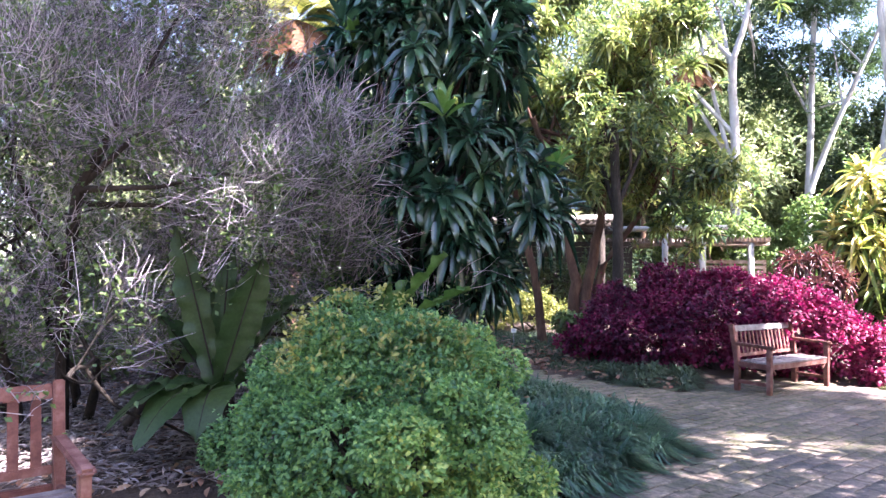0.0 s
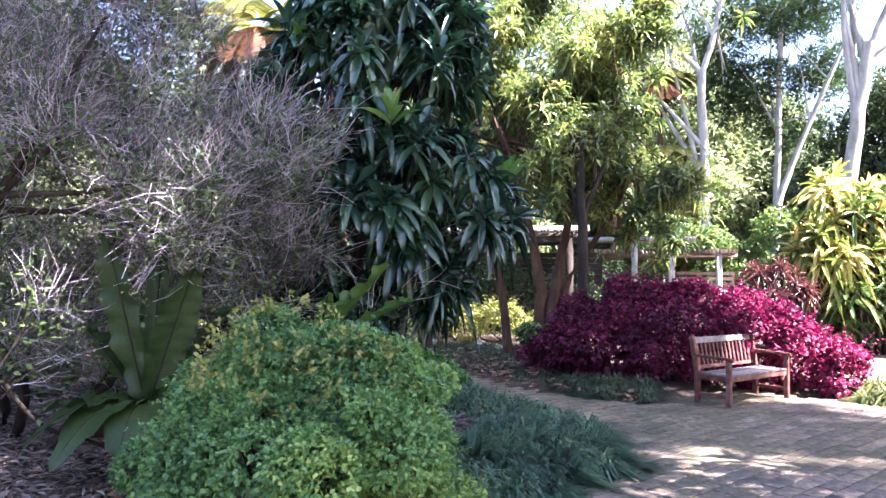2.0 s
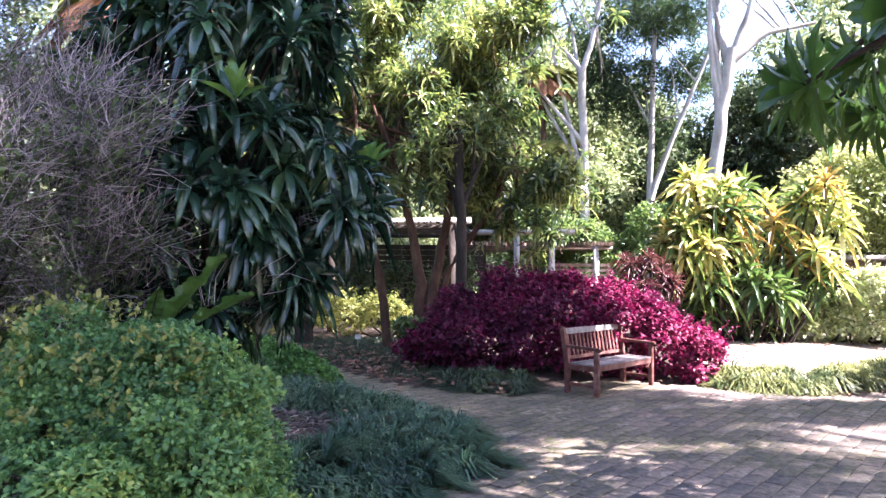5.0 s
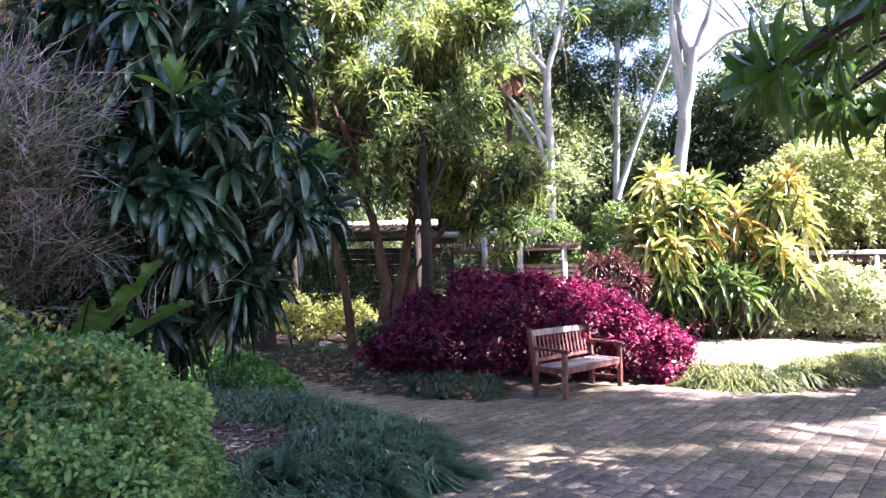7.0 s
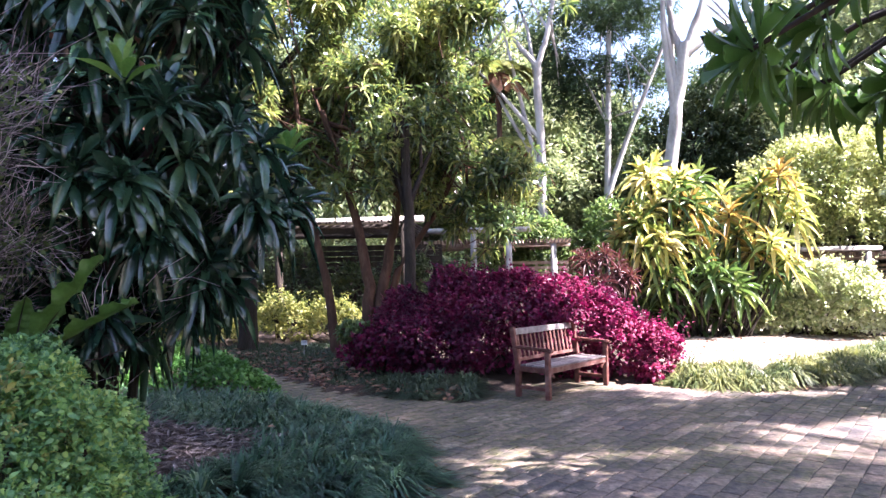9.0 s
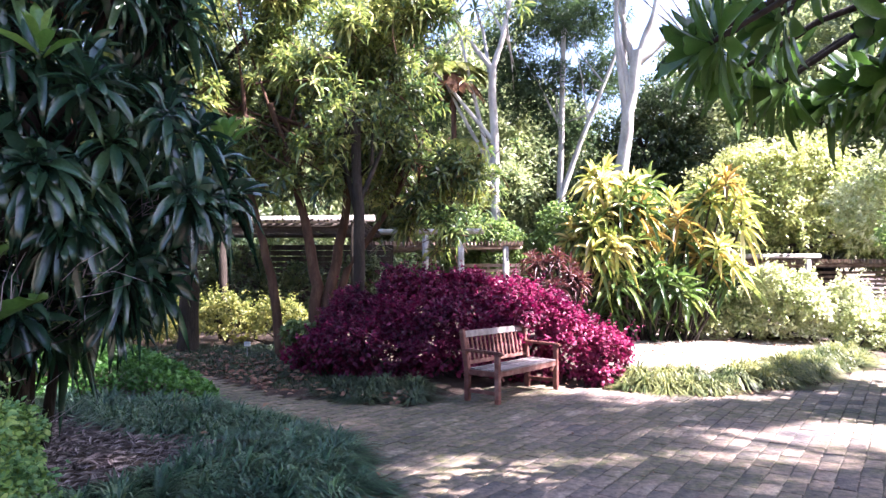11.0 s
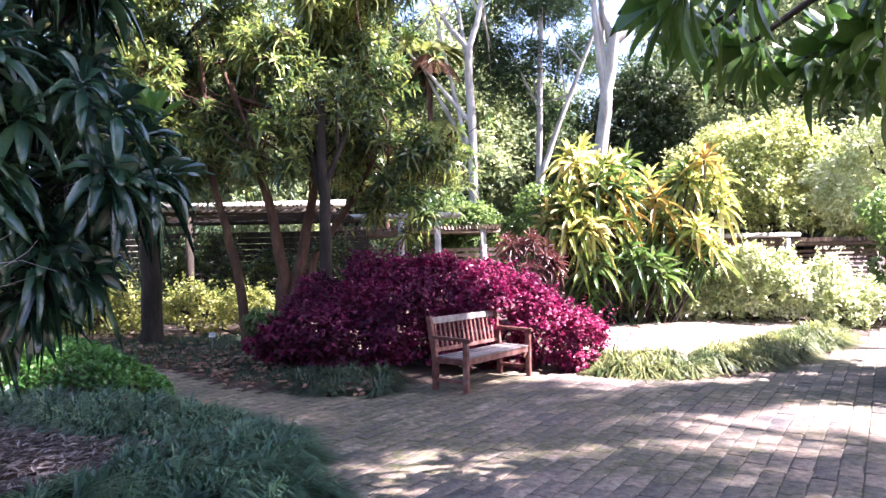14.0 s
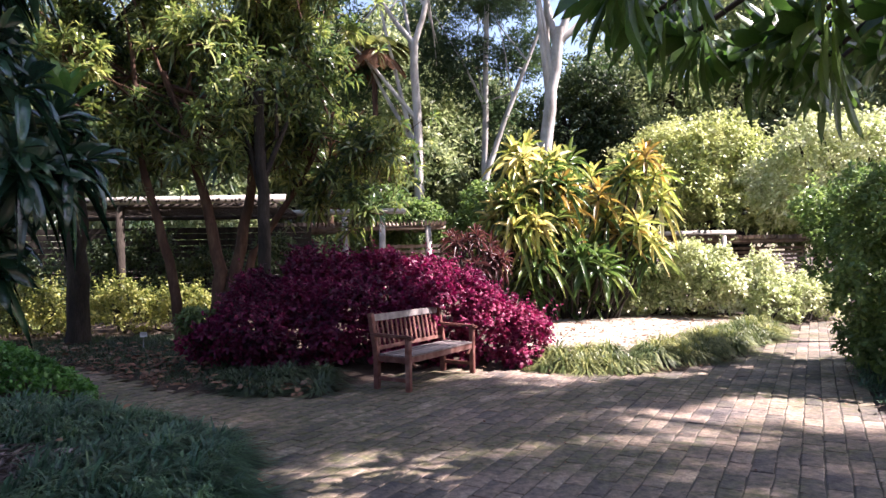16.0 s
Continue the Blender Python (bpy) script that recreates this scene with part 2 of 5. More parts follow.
M = {
    "duranta": leaf_material("gold_green_leaf", [(0.034, 0.095, 0.046), (0.095, 0.215, 0.082), (0.21, 0.36, 0.11), (0.46, 0.5, 0.13)], 0.42, 0.35, 0.9),
    "magenta": leaf_material("magenta_leaf", [(0.03, 0.008, 0.022), (0.075, 0.011, 0.036), (0.15, 0.016, 0.056), (0.25, 0.026, 0.082), (0.38, 0.08, 0.14)], 0.45, 0.28, 0.7, 0.3),
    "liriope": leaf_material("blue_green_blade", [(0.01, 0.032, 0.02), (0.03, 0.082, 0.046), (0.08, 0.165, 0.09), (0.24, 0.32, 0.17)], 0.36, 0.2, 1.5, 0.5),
    # Same strap grass made yellower and paler, to carry the sun on the border.
    "liriope_sun": leaf_material("sunlit_green_blade", [(0.035, 0.06, 0.024), (0.085, 0.115, 0.042), (0.2, 0.22, 0.08), (0.42, 0.4, 0.15)], 0.45, 0.3, 1.2),
    "mondo": leaf_material("dark_green_blade", [(0.025, 0.045, 0.025), (0.05, 0.08, 0.04), (0.10, 0.13, 0.06)], 0.45, 0.25, 1.5),
    "cover": leaf_material("ground_cover_leaf", [(0.035, 0.11, 0.03), (0.08, 0.21, 0.045), (0.17, 0.34, 0.08)], 0.4, 0.3, 1.5),
    "dracaena": leaf_material("dark_glossy_leaf", [(0.007, 0.026, 0.018), (0.018, 0.054, 0.033), (0.04, 0.1, 0.055), (0.1, 0.19, 0.08)], 0.25, 0.15, 1.0, 0.85),
    "dracaena_young": leaf_material("fresh_strap_leaf", [(0.06, 0.16, 0.03), (0.10, 0.22, 0.05), (0.18, 0.30, 0.08)], 0.3, 0.3, 1.0, 0.5),
    "tree_leaf": leaf_material("olive_tree_leaf", [(0.014, 0.036, 0.018), (0.055, 0.098, 0.036), (0.2, 0.245, 0.07), (0.6, 0.58, 0.22)], 0.28, 0.45, 0.9, 0.7),
    "nest_fern": leaf_material("nest_fern_frond", [(0.016, 0.036, 0.012), (0.032, 0.064, 0.02), (0.075, 0.115, 0.035)], 0.42, 0.3, 1.5, 0.35),
    "fern_light": leaf_material("light_fern_frond", [(0.035, 0.085, 0.02), (0.07, 0.15, 0.035), (0.13, 0.23, 0.06)], 0.35, 0.3, 2.0),
    "shrub_small": leaf_material("small_grey_green_leaf", [(0.05, 0.09, 0.04), (0.10, 0.16, 0.055), (0.2, 0.27, 0.09)], 0.5, 0.35, 0.6),
    # Sunny and cream leaves: colours lifted towards white to carry strong sun.
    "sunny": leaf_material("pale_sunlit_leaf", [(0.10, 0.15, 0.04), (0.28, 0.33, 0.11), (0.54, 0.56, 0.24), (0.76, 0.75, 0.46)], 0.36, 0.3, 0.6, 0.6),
    "cream": leaf_material("sunlit_variegated_leaf", [(0.14, 0.2, 0.06), (0.36, 0.41, 0.17), (0.6, 0.62, 0.38), (0.8, 0.8, 0.62)], 0.36, 0.3, 0.6, 0.6),
    "yellow_leaf": leaf_material("yellow_green_leaf", [(0.05, 0.08, 0.022), (0.15, 0.18, 0.05), (0.34, 0.34, 0.1), (0.52, 0.48, 0.2)], 0.45, 0.4, 1.2),
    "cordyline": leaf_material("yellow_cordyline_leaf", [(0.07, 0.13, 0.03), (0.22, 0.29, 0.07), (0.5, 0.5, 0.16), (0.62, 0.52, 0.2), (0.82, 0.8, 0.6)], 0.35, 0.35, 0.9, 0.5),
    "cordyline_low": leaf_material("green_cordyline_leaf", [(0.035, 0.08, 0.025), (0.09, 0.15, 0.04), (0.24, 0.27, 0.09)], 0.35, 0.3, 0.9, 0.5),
    "bronze": leaf_material("bronze_cordyline_leaf", [(0.12, 0.09, 0.03), (0.3, 0.2, 0.06), (0.46, 0.33, 0.1), (0.6, 0.55, 0.25)], 0.35, 0.35, 0.9, 0.5),
    "maroon": leaf_material("maroon_leaf", [(0.04, 0.018, 0.02), (0.09, 0.03, 0.03), (0.16, 0.07, 0.05)], 0.4, 0.25, 1.0),
    "frangipani": leaf_material("frangipani_leaf", [(0.035, 0.078, 0.02), (0.062, 0.13, 0.03), (0.13, 0.21, 0.055)], 0.3, 0.4, 1.0, 0.5),
    "vine": leaf_material("vine_leaf", [(0.055, 0.10, 0.035), (0.13, 0.205, 0.065), (0.28, 0.35, 0.12)], 0.4, 0.45, 0.9),
    "forest": leaf_material("forest_leaf", [(0.05, 0.085, 0.045), (0.15, 0.195, 0.095), (0.3, 0.34, 0.17), (0.5, 0.51, 0.28)], 0.5, 0.45, 0.25),
    # Shade over the undergrowth is put into this colour; dense tree shares it.
    "dark_leaf": leaf_material("dark_and_shaded_leaf", [(0.018, 0.036, 0.018), (0.04, 0.068, 0.03), (0.08, 0.115, 0.045), (0.16, 0.18, 0.07)], 0.5, 0.35, 0.4),
    "gum": leaf_material("gum_leaf", [(0.03, 0.06, 0.03), (0.06, 0.10, 0.045), (0.10, 0.15, 0.06)], 0.5, 0.4, 0.3),
    "dry_frond": leaf_material("dry_brown_frond", [(0.10, 0.045, 0.03), (0.18, 0.085, 0.05), (0.28, 0.17, 0.09)], 0.7, 0.3, 0.8),
    "litter": leaf_material("fallen_leaf", [(0.06, 0.026, 0.017), (0.14, 0.065, 0.04), (0.25, 0.14, 0.085), (0.38, 0.28, 0.2)], 0.75, 0.1, 2.0),
    "twig": rough_material("purple_grey_twig", [(0.045, 0.038, 0.048), (0.17, 0.145, 0.175), (0.36, 0.315, 0.35), (0.55, 0.49, 0.52)], 3, 0.9, 0.3, per_object=0.9),
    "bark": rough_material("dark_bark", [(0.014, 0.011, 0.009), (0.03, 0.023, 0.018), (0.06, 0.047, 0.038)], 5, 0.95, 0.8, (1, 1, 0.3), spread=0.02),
    "bark_red": rough_material("red_brown_bark", [(0.03, 0.015, 0.01), (0.075, 0.038, 0.024), (0.15, 0.085, 0.052)], 6, 0.9, 0.6, (1, 1, 0.3)),
    "bark_white": rough_material("pale_gum_bark", [(0.2, 0.18, 0.16), (0.38, 0.355, 0.33), (0.52, 0.50, 0.47)], 2.2, 0.8, 0.3, (1, 1, 0.5), fine=14),
    "teak": rough_material("weathered_red_brown_timber", [(0.08, 0.027, 0.022), (0.155, 0.06, 0.048), (0.25, 0.135, 0.115)], 9, 0.65, 0.35, (1, 1, 1), per_object=0.3, fine=70, spread=0.003),
    "teak_grey": rough_material("silvered_timber_slat", [(0.11, 0.085, 0.085), (0.20, 0.165, 0.16), (0.32, 0.28, 0.265)], 9, 0.7, 0.35, (1, 1, 1), per_object=0.35, fine=70, spread=0.003),
    "log": rough_material("bleached_log", [(0.2, 0.18, 0.16), (0.32, 0.3, 0.27), (0.46, 0.43, 0.4)], 4, 0.85, 0.4),
    "batten": rough_material("weathered_batten", [(0.12, 0.085, 0.065), (0.24, 0.18, 0.14), (0.36, 0.30, 0.25)], 5, 0.9, 0.4, per_object=0.4),
    "paver": paver_material(),
    "bed": rough_material("joint_sand", [(0.05, 0.045, 0.038), (0.10, 0.09, 0.07)], 7, 0.95, 0.4),
    "ground": rough_material("leaf_mulch_soil", [(0.025, 0.017, 0.013), (0.055, 0.038, 0.029), (0.11, 0.08, 0.062)], 2.5, 0.95, 0.9, fine=30, spread=0.03),
    "pale_mulch": rough_material("pale_dry_mulch", [(0.16, 0.13, 0.10), (0.30, 0.26, 0.21), (0.44, 0.40, 0.34)], 3.5, 0.95, 0.8, fine=40, spread=0.02),
    "lawn": rough_material("lawn_turf", [(0.10, 0.14, 0.03), (0.18, 0.22, 0.06), (0.28, 0.28, 0.10)], 1.2, 0.95, 0.8, fine=35, spread=0.03),
    "chip": rough_material("bark_chip", [(0.10, 0.08, 0.08), (0.22, 0.18, 0.175), (0.38, 0.33, 0.32)], 5, 0.9, 0.3, per_object=0.5),
    "plate": rough_material("pale_label_plate", [(0.5, 0.5, 0.48), (0.62, 0.62, 0.6)], 8, 0.5, 0.1),
    "steel": rough_material("grey_stake", [(0.2, 0.2, 0.2), (0.3, 0.3, 0.3)], 8, 0.5, 0.1),
}

# ---- mesh tools ----
rng = np.random.default_rng(7)


def unit(a):
    return a / np.maximum(np.linalg.norm(a, axis=-1, keepdims=True), 1e-9)


def mesh_of(name, verts, tris, smooth=False):
    me = bpy.data.meshes.new(name)
    verts, tris = np.asarray(verts, np.float32), np.asarray(tris, np.int32)
    k = tris.shape[1]
    me.vertices.add(len(verts))
    me.vertices.foreach_set("co", verts.ravel())
    me.loops.add(tris.size)
    me.loops.foreach_set("vertex_index", tris.ravel())
    me.polygons.add(len(tris))
    me.polygons.foreach_set("loop_start", np.arange(0, tris.size, k, dtype=np.int32))
    me.polygons.foreach_set("loop_total", np.full(len(tris), k, np.int32))
    me.polygons.foreach_set("use_smooth", np.full(len(tris), smooth, bool))
    me.update(calc_edges=True)
    return me


def part(name, data, material, parent=None, label=""):
    """Links a bmesh or a mesh as one object under a thing or a part."""
    if isinstance(data, bmesh.types.BMesh):
        me = bpy.data.meshes.new(name)
        data.to_mesh(me)
        data.free()
    else:
        me = data
    if not me.materials:
        me.materials.append(material)
    ob = new(name, me)
    if parent is not None:
        ob.parent = parent
    return tagged(ob, label)


def thing(name, label, category, group="", kind="", at=(0, 0, 0)):
    ob = new(name)
    ob.location = at
    ob.empty_display_size = 0.1
    return tagged(ob, label, category, group, kind)


OVAL = (np.array([(0, 0, 0), (0.32, -0.42, 0.07), (0.32, 0.42, 0.07), (0.68, -0.38, 0.03), (0.68, 0.38, 0.03), (1, 0, -0.1)]), np.array([(0, 1, 2), (1, 3, 2), (2, 3, 4), (3, 5, 4)]))
DIAMOND = (np.array([(0, 0, 0), (0.45, -0.5, 0.07), (0.45, 0.5, 0.07), (1, 0, -0.06)]), np.array([(0, 1, 3), (0, 3, 2)]))
BLADE = (np.array([(0, -0.4, 0), (0, 0.4, 0), (0.4, -0.5, 0), (0.4, 0.5, 0), (0.75, -0.35, 0), (0.75, 0.35, 0), (1, 0, 0)]),
         np.array([(0, 2, 1), (1, 2, 3), (2, 4, 3), (3, 4, 5), (4, 6, 5)]))


def strap_shape(stations=5, belly=0.4, fold=0.2):
    v, f = [], []
    for i in range(stations):
        s = i / (stations - 1)
        w = 0.5 * min(1.0, (0.25 + 0.75 * min(1, s / belly)) if s < belly else math.cos((s - belly) / (1 - belly) * math.pi / 2) ** 0.7)
        v += [(s, -w, fold * w), (s, 0, 0), (s, w, fold * w)]
    for i in range(stations - 1):
        a, b = 3 * i, 3 * i + 3
        f += [(a, b, b + 1), (a, b + 1, a + 1), (a + 1, b + 1, b + 2), (a + 1, b + 2, a + 2)]
    return np.array(v), np.array(f)


STRAP = strap_shape()


def leaves(shape, at, way, up, length, width, droop=0.0):
    """Many leaves of one shape: base points, directions, upper sides; sizes may differ from leaf to leaf."""
    tv, tf = shape
    n = len(at)
    d = unit(way)
    s = unit(np.cross(d, up))
    u = np.cross(s, d)
    ln, wd = np.broadcast_to(length, n)[:, None, None], np.broadcast_to(width, n)[:, None, None]
    dr = np.broadcast_to(droop, n)[:, None]
    v = at[:, None] + d[:, None] * tv[None, :, :1] * ln + s[:, None] * tv[None, :, 1:2] * wd + u[:, None] * tv[None, :, 2:] * ln
    v[:, :, 2] -= dr * ln[:, :, 0] * tv[None, :, 0] ** 2
    f = tf[None] + (np.arange(n) * len(tv))[:, None, None]
    return v.reshape(-1, 3), f.reshape(-1, 3)


def merge(*groups):
    vs, fs, k = [], [], 0
    for v, f in groups:
        vs.append(v)
        fs.append(f + k)
        k += len(v)
    return np.concatenate(vs), np.concatenate(fs)


def tubes(paths, sides=6):
    """Tapered tubes along lists of (x, y, z, radius); all faces are quads."""
    vs, fs, k = [], [], 0
    ang = np.linspace(0, 2 * np.pi, sides, endpoint=False)
    for path in paths:
        p = np.asarray(path, float)
        c, r = p[:, :3], p[:, 3]
        t = unit(np.gradient(c, axis=0))
        ref = np.where(np.abs(t[:, 2:3]) > 0.9, np.array([[1.0, 0, 0]]), np.array([[0, 0, 1.0]]))
        a = unit(np.cross(t, ref))
        b = np.cross(t, a)
        v = c[:, None] + r[:, None, None] * (np.cos(ang)[None, :, None] * a[:, None] + np.sin(ang)[None, :, None] * b[:, None])
        vs.append(v.reshape(-1, 3))
        i, j = np.meshgrid(np.arange(len(c) - 1), np.arange(sides), indexing="ij")
        j2 = (j + 1) % sides
        f = np.stack([i * sides + j, i * sides + j2, (i + 1) * sides + j2, (i + 1) * sides + j], -1).reshape(-1, 4)
        fs.append(f + k)
        k += v.shape[0] * sides
    return np.concatenate(vs), np.concatenate(fs)


def clumped(lobes, k=9, size=0.42):
    """Breaks each ellipsoid into smaller ones on its surface, for an uneven outline."""
    out = []
    for l in lobes:
        c, r = np.array(l[:3], float), np.array(l[3:], float)
        out.append((*c, *(r * 0.78)))
        d = unit(rng.normal(size=(k, 3)) + np.array([0, 0, 0.25]))
        for i in range(k):
            q = size * (0.6 + 0.8 * rng.random())
            out.append((*(c + r * d[i] * (1 - 0.55 * q)), *(np.full(3, (r.prod()) ** (1 / 3)) * q * np.array([1, 1, 0.85]))))
    return out


def on_lobes(lobes, n, inner=0.72, low=-0.35):
    """Points in the outer shell of a clump of ellipsoids (x, y, z, rx, ry, rz), with the way outwards."""
    lb = np.array(lobes, float)
    area = (lb[:, 3] * lb[:, 4] + lb[:, 3] * lb[:, 5] + lb[:, 4] * lb[:, 5])
    got_p, got_d, left = [], [], n
    while left > 0:
        k = rng.choice(len(lb), left * 2, p=area / area.sum())
        d = unit(rng.normal(size=(left * 2, 3)))
        rad = inner + (1.04 - inner) * rng.random(left * 2) ** 0.6
        p = lb[k, :3] + lb[k, 3:] * d * rad[:, None]
        keep = (d[:, 2] > low) & (p[:, 2] > 0.02)
        for i, l in enumerate(lb):
            inside = np.sum(((p - l[:3]) / l[3:]) ** 2, 1) < 0.5
            keep &= ~(inside & (k != i))
        p, o = p[keep], unit(d[keep] / lb[k[keep], 3:])
        got_p.append(p[:left])
        got_d.append(o[:left])
        left -= len(p[:left])
    return np.concatenate(got_p), np.concatenate(got_d)


def sprigs(p, out, per, length, width, shape=DIAMOND, loose=0.9, lift=0.35, droop=0.15, spread=0.6):
    """A tuft of leaves round each point."""
    n = len(p) * per
    at = np.repeat(p, per, 0) + rng.normal(size=(n, 3)) * length * spread * 0.5
    o = np.repeat(out, per, 0)
    way = unit(o * 0.7 + rng.normal(size=(n, 3)) * loose + np.array([0, 0, lift]))
    up = unit(o * 0.5 + np.array([0, 0, 0.8]) + rng.normal(size=(n, 3)) * 0.35)
    size = 0.65 + 0.7 * rng.random(n)
    return leaves(shape, at, way, up, length * size, width * size, droop)


def bough(start, way, length, radius, steps=6, wander=0.25, rise=0.0, taper=0.45):
    """One crooked limb as a list of (x, y, z, radius)."""
    p, d, out = np.array(start, float), unit(np.array(way, float)), []
    for i in range(steps + 1):
        out.append((*p, radius * (1 - (1 - taper) * i / steps)))
        d = unit(d + rng.normal(size=3) * wander + np.array([0, 0, rise]))
        p = p + d * length / steps
    return out


def branching(start, way, length, radius, levels, forks=3, wander=0.2, rise=0.05, spread=0.7, shrink=0.62):
    """Limbs that fork; gives the paths and the tips with their directions."""
    paths, tips, todo = [], [], [(start, way, length, radius, levels)]
    while todo:
        s, w, l, r, lv = todo.pop()
        path = bough(s, w, l, r, 6 if lv > 1 else 4, wander, rise)
        paths.append(path)
        e = np.array(path[-1][:3])
        d = unit(e - np.array(path[-2][:3]))
        if lv == 0:
            tips.append((e, d))
            continue
        for i in range(forks):
            base = np.array(path[-1 - (i % 3 if lv < levels else i % 2)][:3])
            todo.append((base, unit(d + rng.normal(size=3) * spread), l * shrink * (0.8 + 0.4 * rng.random()), path[-1][3] * 0.85, lv - 1))
    return paths, tips
# ---- the ground ----
PAVED = [(-7, 1.2), (-3.2, 3.2), (-1.9, 3.7), (-1.2, 2.95), (-0.3, 2.65), (0.4, 3.3), (0.6, 4.4), (1.23, 4.95), (1.85, 5.5), (2.08, 6.2), (2.08, 7.1),
         (1.85, 7.8), (1.35, 8.5), (0.7, 9.7), (0.1, 11.2), (-0.8, 12.8), (-3.2, 14.6), (-2.6, 15.8), (0.1, 12.9), (1.5, 10.1), (2.12, 9.42), (3.04, 8.85),
         (3.5, 9.3), (4.9, 10.1), (6.08, 9.0), (7.08, 8.3), (8.02, 8.3), (9.45, 8.8), (11.5, 9.95), (14, 11.4), (20, 14.4), (20.6, 13.2), (14.6, 10.2),
         (12.43, 9.2), (10.2, 7.6), (8.29, 6.1), (7.56, 5.3), (8.5, 4), (9, 0), (8, -7), (-7, -7)]


def within(poly, x, y):
    x, y = np.asarray(x, float), np.asarray(y, float)
    hit = np.zeros(x.shape, bool)
    for (ax, ay), (bx, by) in zip(poly, poly[1:] + poly[:1]):
        cross = ((ay > y) != (by > y)) & (x < (bx - ax) * (y - ay) / (by - ay + 1e-12) + ax)
        hit ^= cross
    return hit


def edge_distance(poly, x, y):
    best = np.full(np.shape(x), 1e9)
    for (ax, ay), (bx, by) in zip(poly, poly[1:] + poly[:1]):
        dx, dy = bx - ax, by - ay
        s = np.clip(((x - ax) * dx + (y - ay) * dy) / (dx * dx + dy * dy), 0, 1)
        best = np.minimum(best, np.hypot(x - ax - s * dx, y - ay - s * dy))
    return best


def ground_z(x, y):
    """The beds lie a little proud of the paving and rise gently to the back."""
    x, y = np.asarray(x, float), np.asarray(y, float)
    d = np.where(within(PAVED, x, y), 0, edge_distance(PAVED, x, y))
    rise = 0.10 * np.clip(d / 0.6, 0, 1) + 0.12 * np.clip((d - 0.6) / 3, 0, 1)
    rise *= np.where(np.hypot(x, y) > 60, 0, 1)
    return rise - 0.035 + 0.015 * np.sin(x * 3.1 + y) * np.sin(y * 2.7) * np.clip(d, 0, 1)


def ground():
    near = np.concatenate([np.arange(-14, 24.01, 0.25)])
    gx = np.concatenate([[-1500, -400, -120, -50, -28, -20, -16], near, [26, 30, 40, 70, 150, 500, 1500]])
    gy = np.concatenate([[-1500, -400, -100, -40, -20, -13], np.arange(-9, 26.01, 0.25), [28, 32, 40, 70, 150, 500, 1500]])
    x, y = np.meshgrid(gx, gy, indexing="ij")
    v = np.stack([x, y, ground_z(x, y)], -1).reshape(-1, 3)
    n, m = x.shape
    i, j = np.meshgrid(np.arange(n - 1), np.arange(m - 1), indexing="ij")
    f = np.stack([i * m + j, (i + 1) * m + j, (i + 1) * m + j + 1, i * m + j + 1], -1).reshape(-1, 4)
    ob = part("ground", mesh_of("ground", v, f, True), M["ground"])
    tagged(ob, "brown soil with bark mulch and fallen leaves", "ground", kind="structure")


def sheet(name, poly, lift, material, label, category):
    """A thin ground layer that follows the soil inside a polygon."""
    px, py = [p[0] for p in poly], [p[1] for p in poly]
    gx, gy = np.arange(min(px), max(px) + 0.2, 0.2), np.arange(min(py), max(py) + 0.2, 0.2)
    x, y = np.meshgrid(gx, gy, indexing="ij")
    n, m = x.shape
    wob = 0.15 * np.sin(x * 4 + y * 3)
    ok = within(poly, x + wob, y + wob)
    v = np.stack([x, y, ground_z(x, y) + lift], -1).reshape(-1, 3)
    i, j = np.meshgrid(np.arange(n - 1), np.arange(m - 1), indexing="ij")
    q = np.stack([i * m + j, (i + 1) * m + j, (i + 1) * m + j + 1, i * m + j + 1], -1).reshape(-1, 4)
    q = q[ok.ravel()[q].all(1)]
    ob = part(name, mesh_of(name, v, q, True), material)
    return tagged(ob, label, category, kind="structure")


ground()
sheet("lawn", [(-16, 15.5), (-7, 14.5), (-3.4, 17), (1, 19), (2, 23), (-16, 25)], 0.012, M["lawn"], "sunlit patch of short lawn behind the beds", "lawn")
sheet("mulch_bed", [(6.3, 9.6), (8, 9.0), (9.6, 9.4), (11.6, 10.6), (13.6, 11.9), (13.2, 15.5), (9.5, 14.5), (7.2, 12.5)], 0.012, M["pale_mulch"], "pale dry mulch bed in full sun", "mulch")


def in_view_of_path(x, y):
    return (x > 0.5) & (x < 8.6) & (y > 3.6) & (y < 9.2)


# ---- bench ----
def box(bm, size, at, turn=(0, 0, 0), bevel=0.006):
    made = bmesh.ops.create_cube(bm, size=1.0, matrix=pose(*at, *turn) @ Matrix.Diagonal((*size, 1)))
    edges = list({e for v in made["verts"] for e in v.link_edges})
    bmesh.ops.bevel(bm, geom=edges, offset=bevel, segments=2, affect="EDGES")


def one_box(name, size, at, parent, material, turn=(0, 0, 0), label="", bevel=0.006):
    bm = bmesh.new()
    box(bm, size, (0, 0, 0), (0, 0, 0), min(bevel, min(size) * 0.3))
    ob = part(name, bm, material, parent, label)
    ob.matrix_basis = pose(*at, *turn)
    return ob


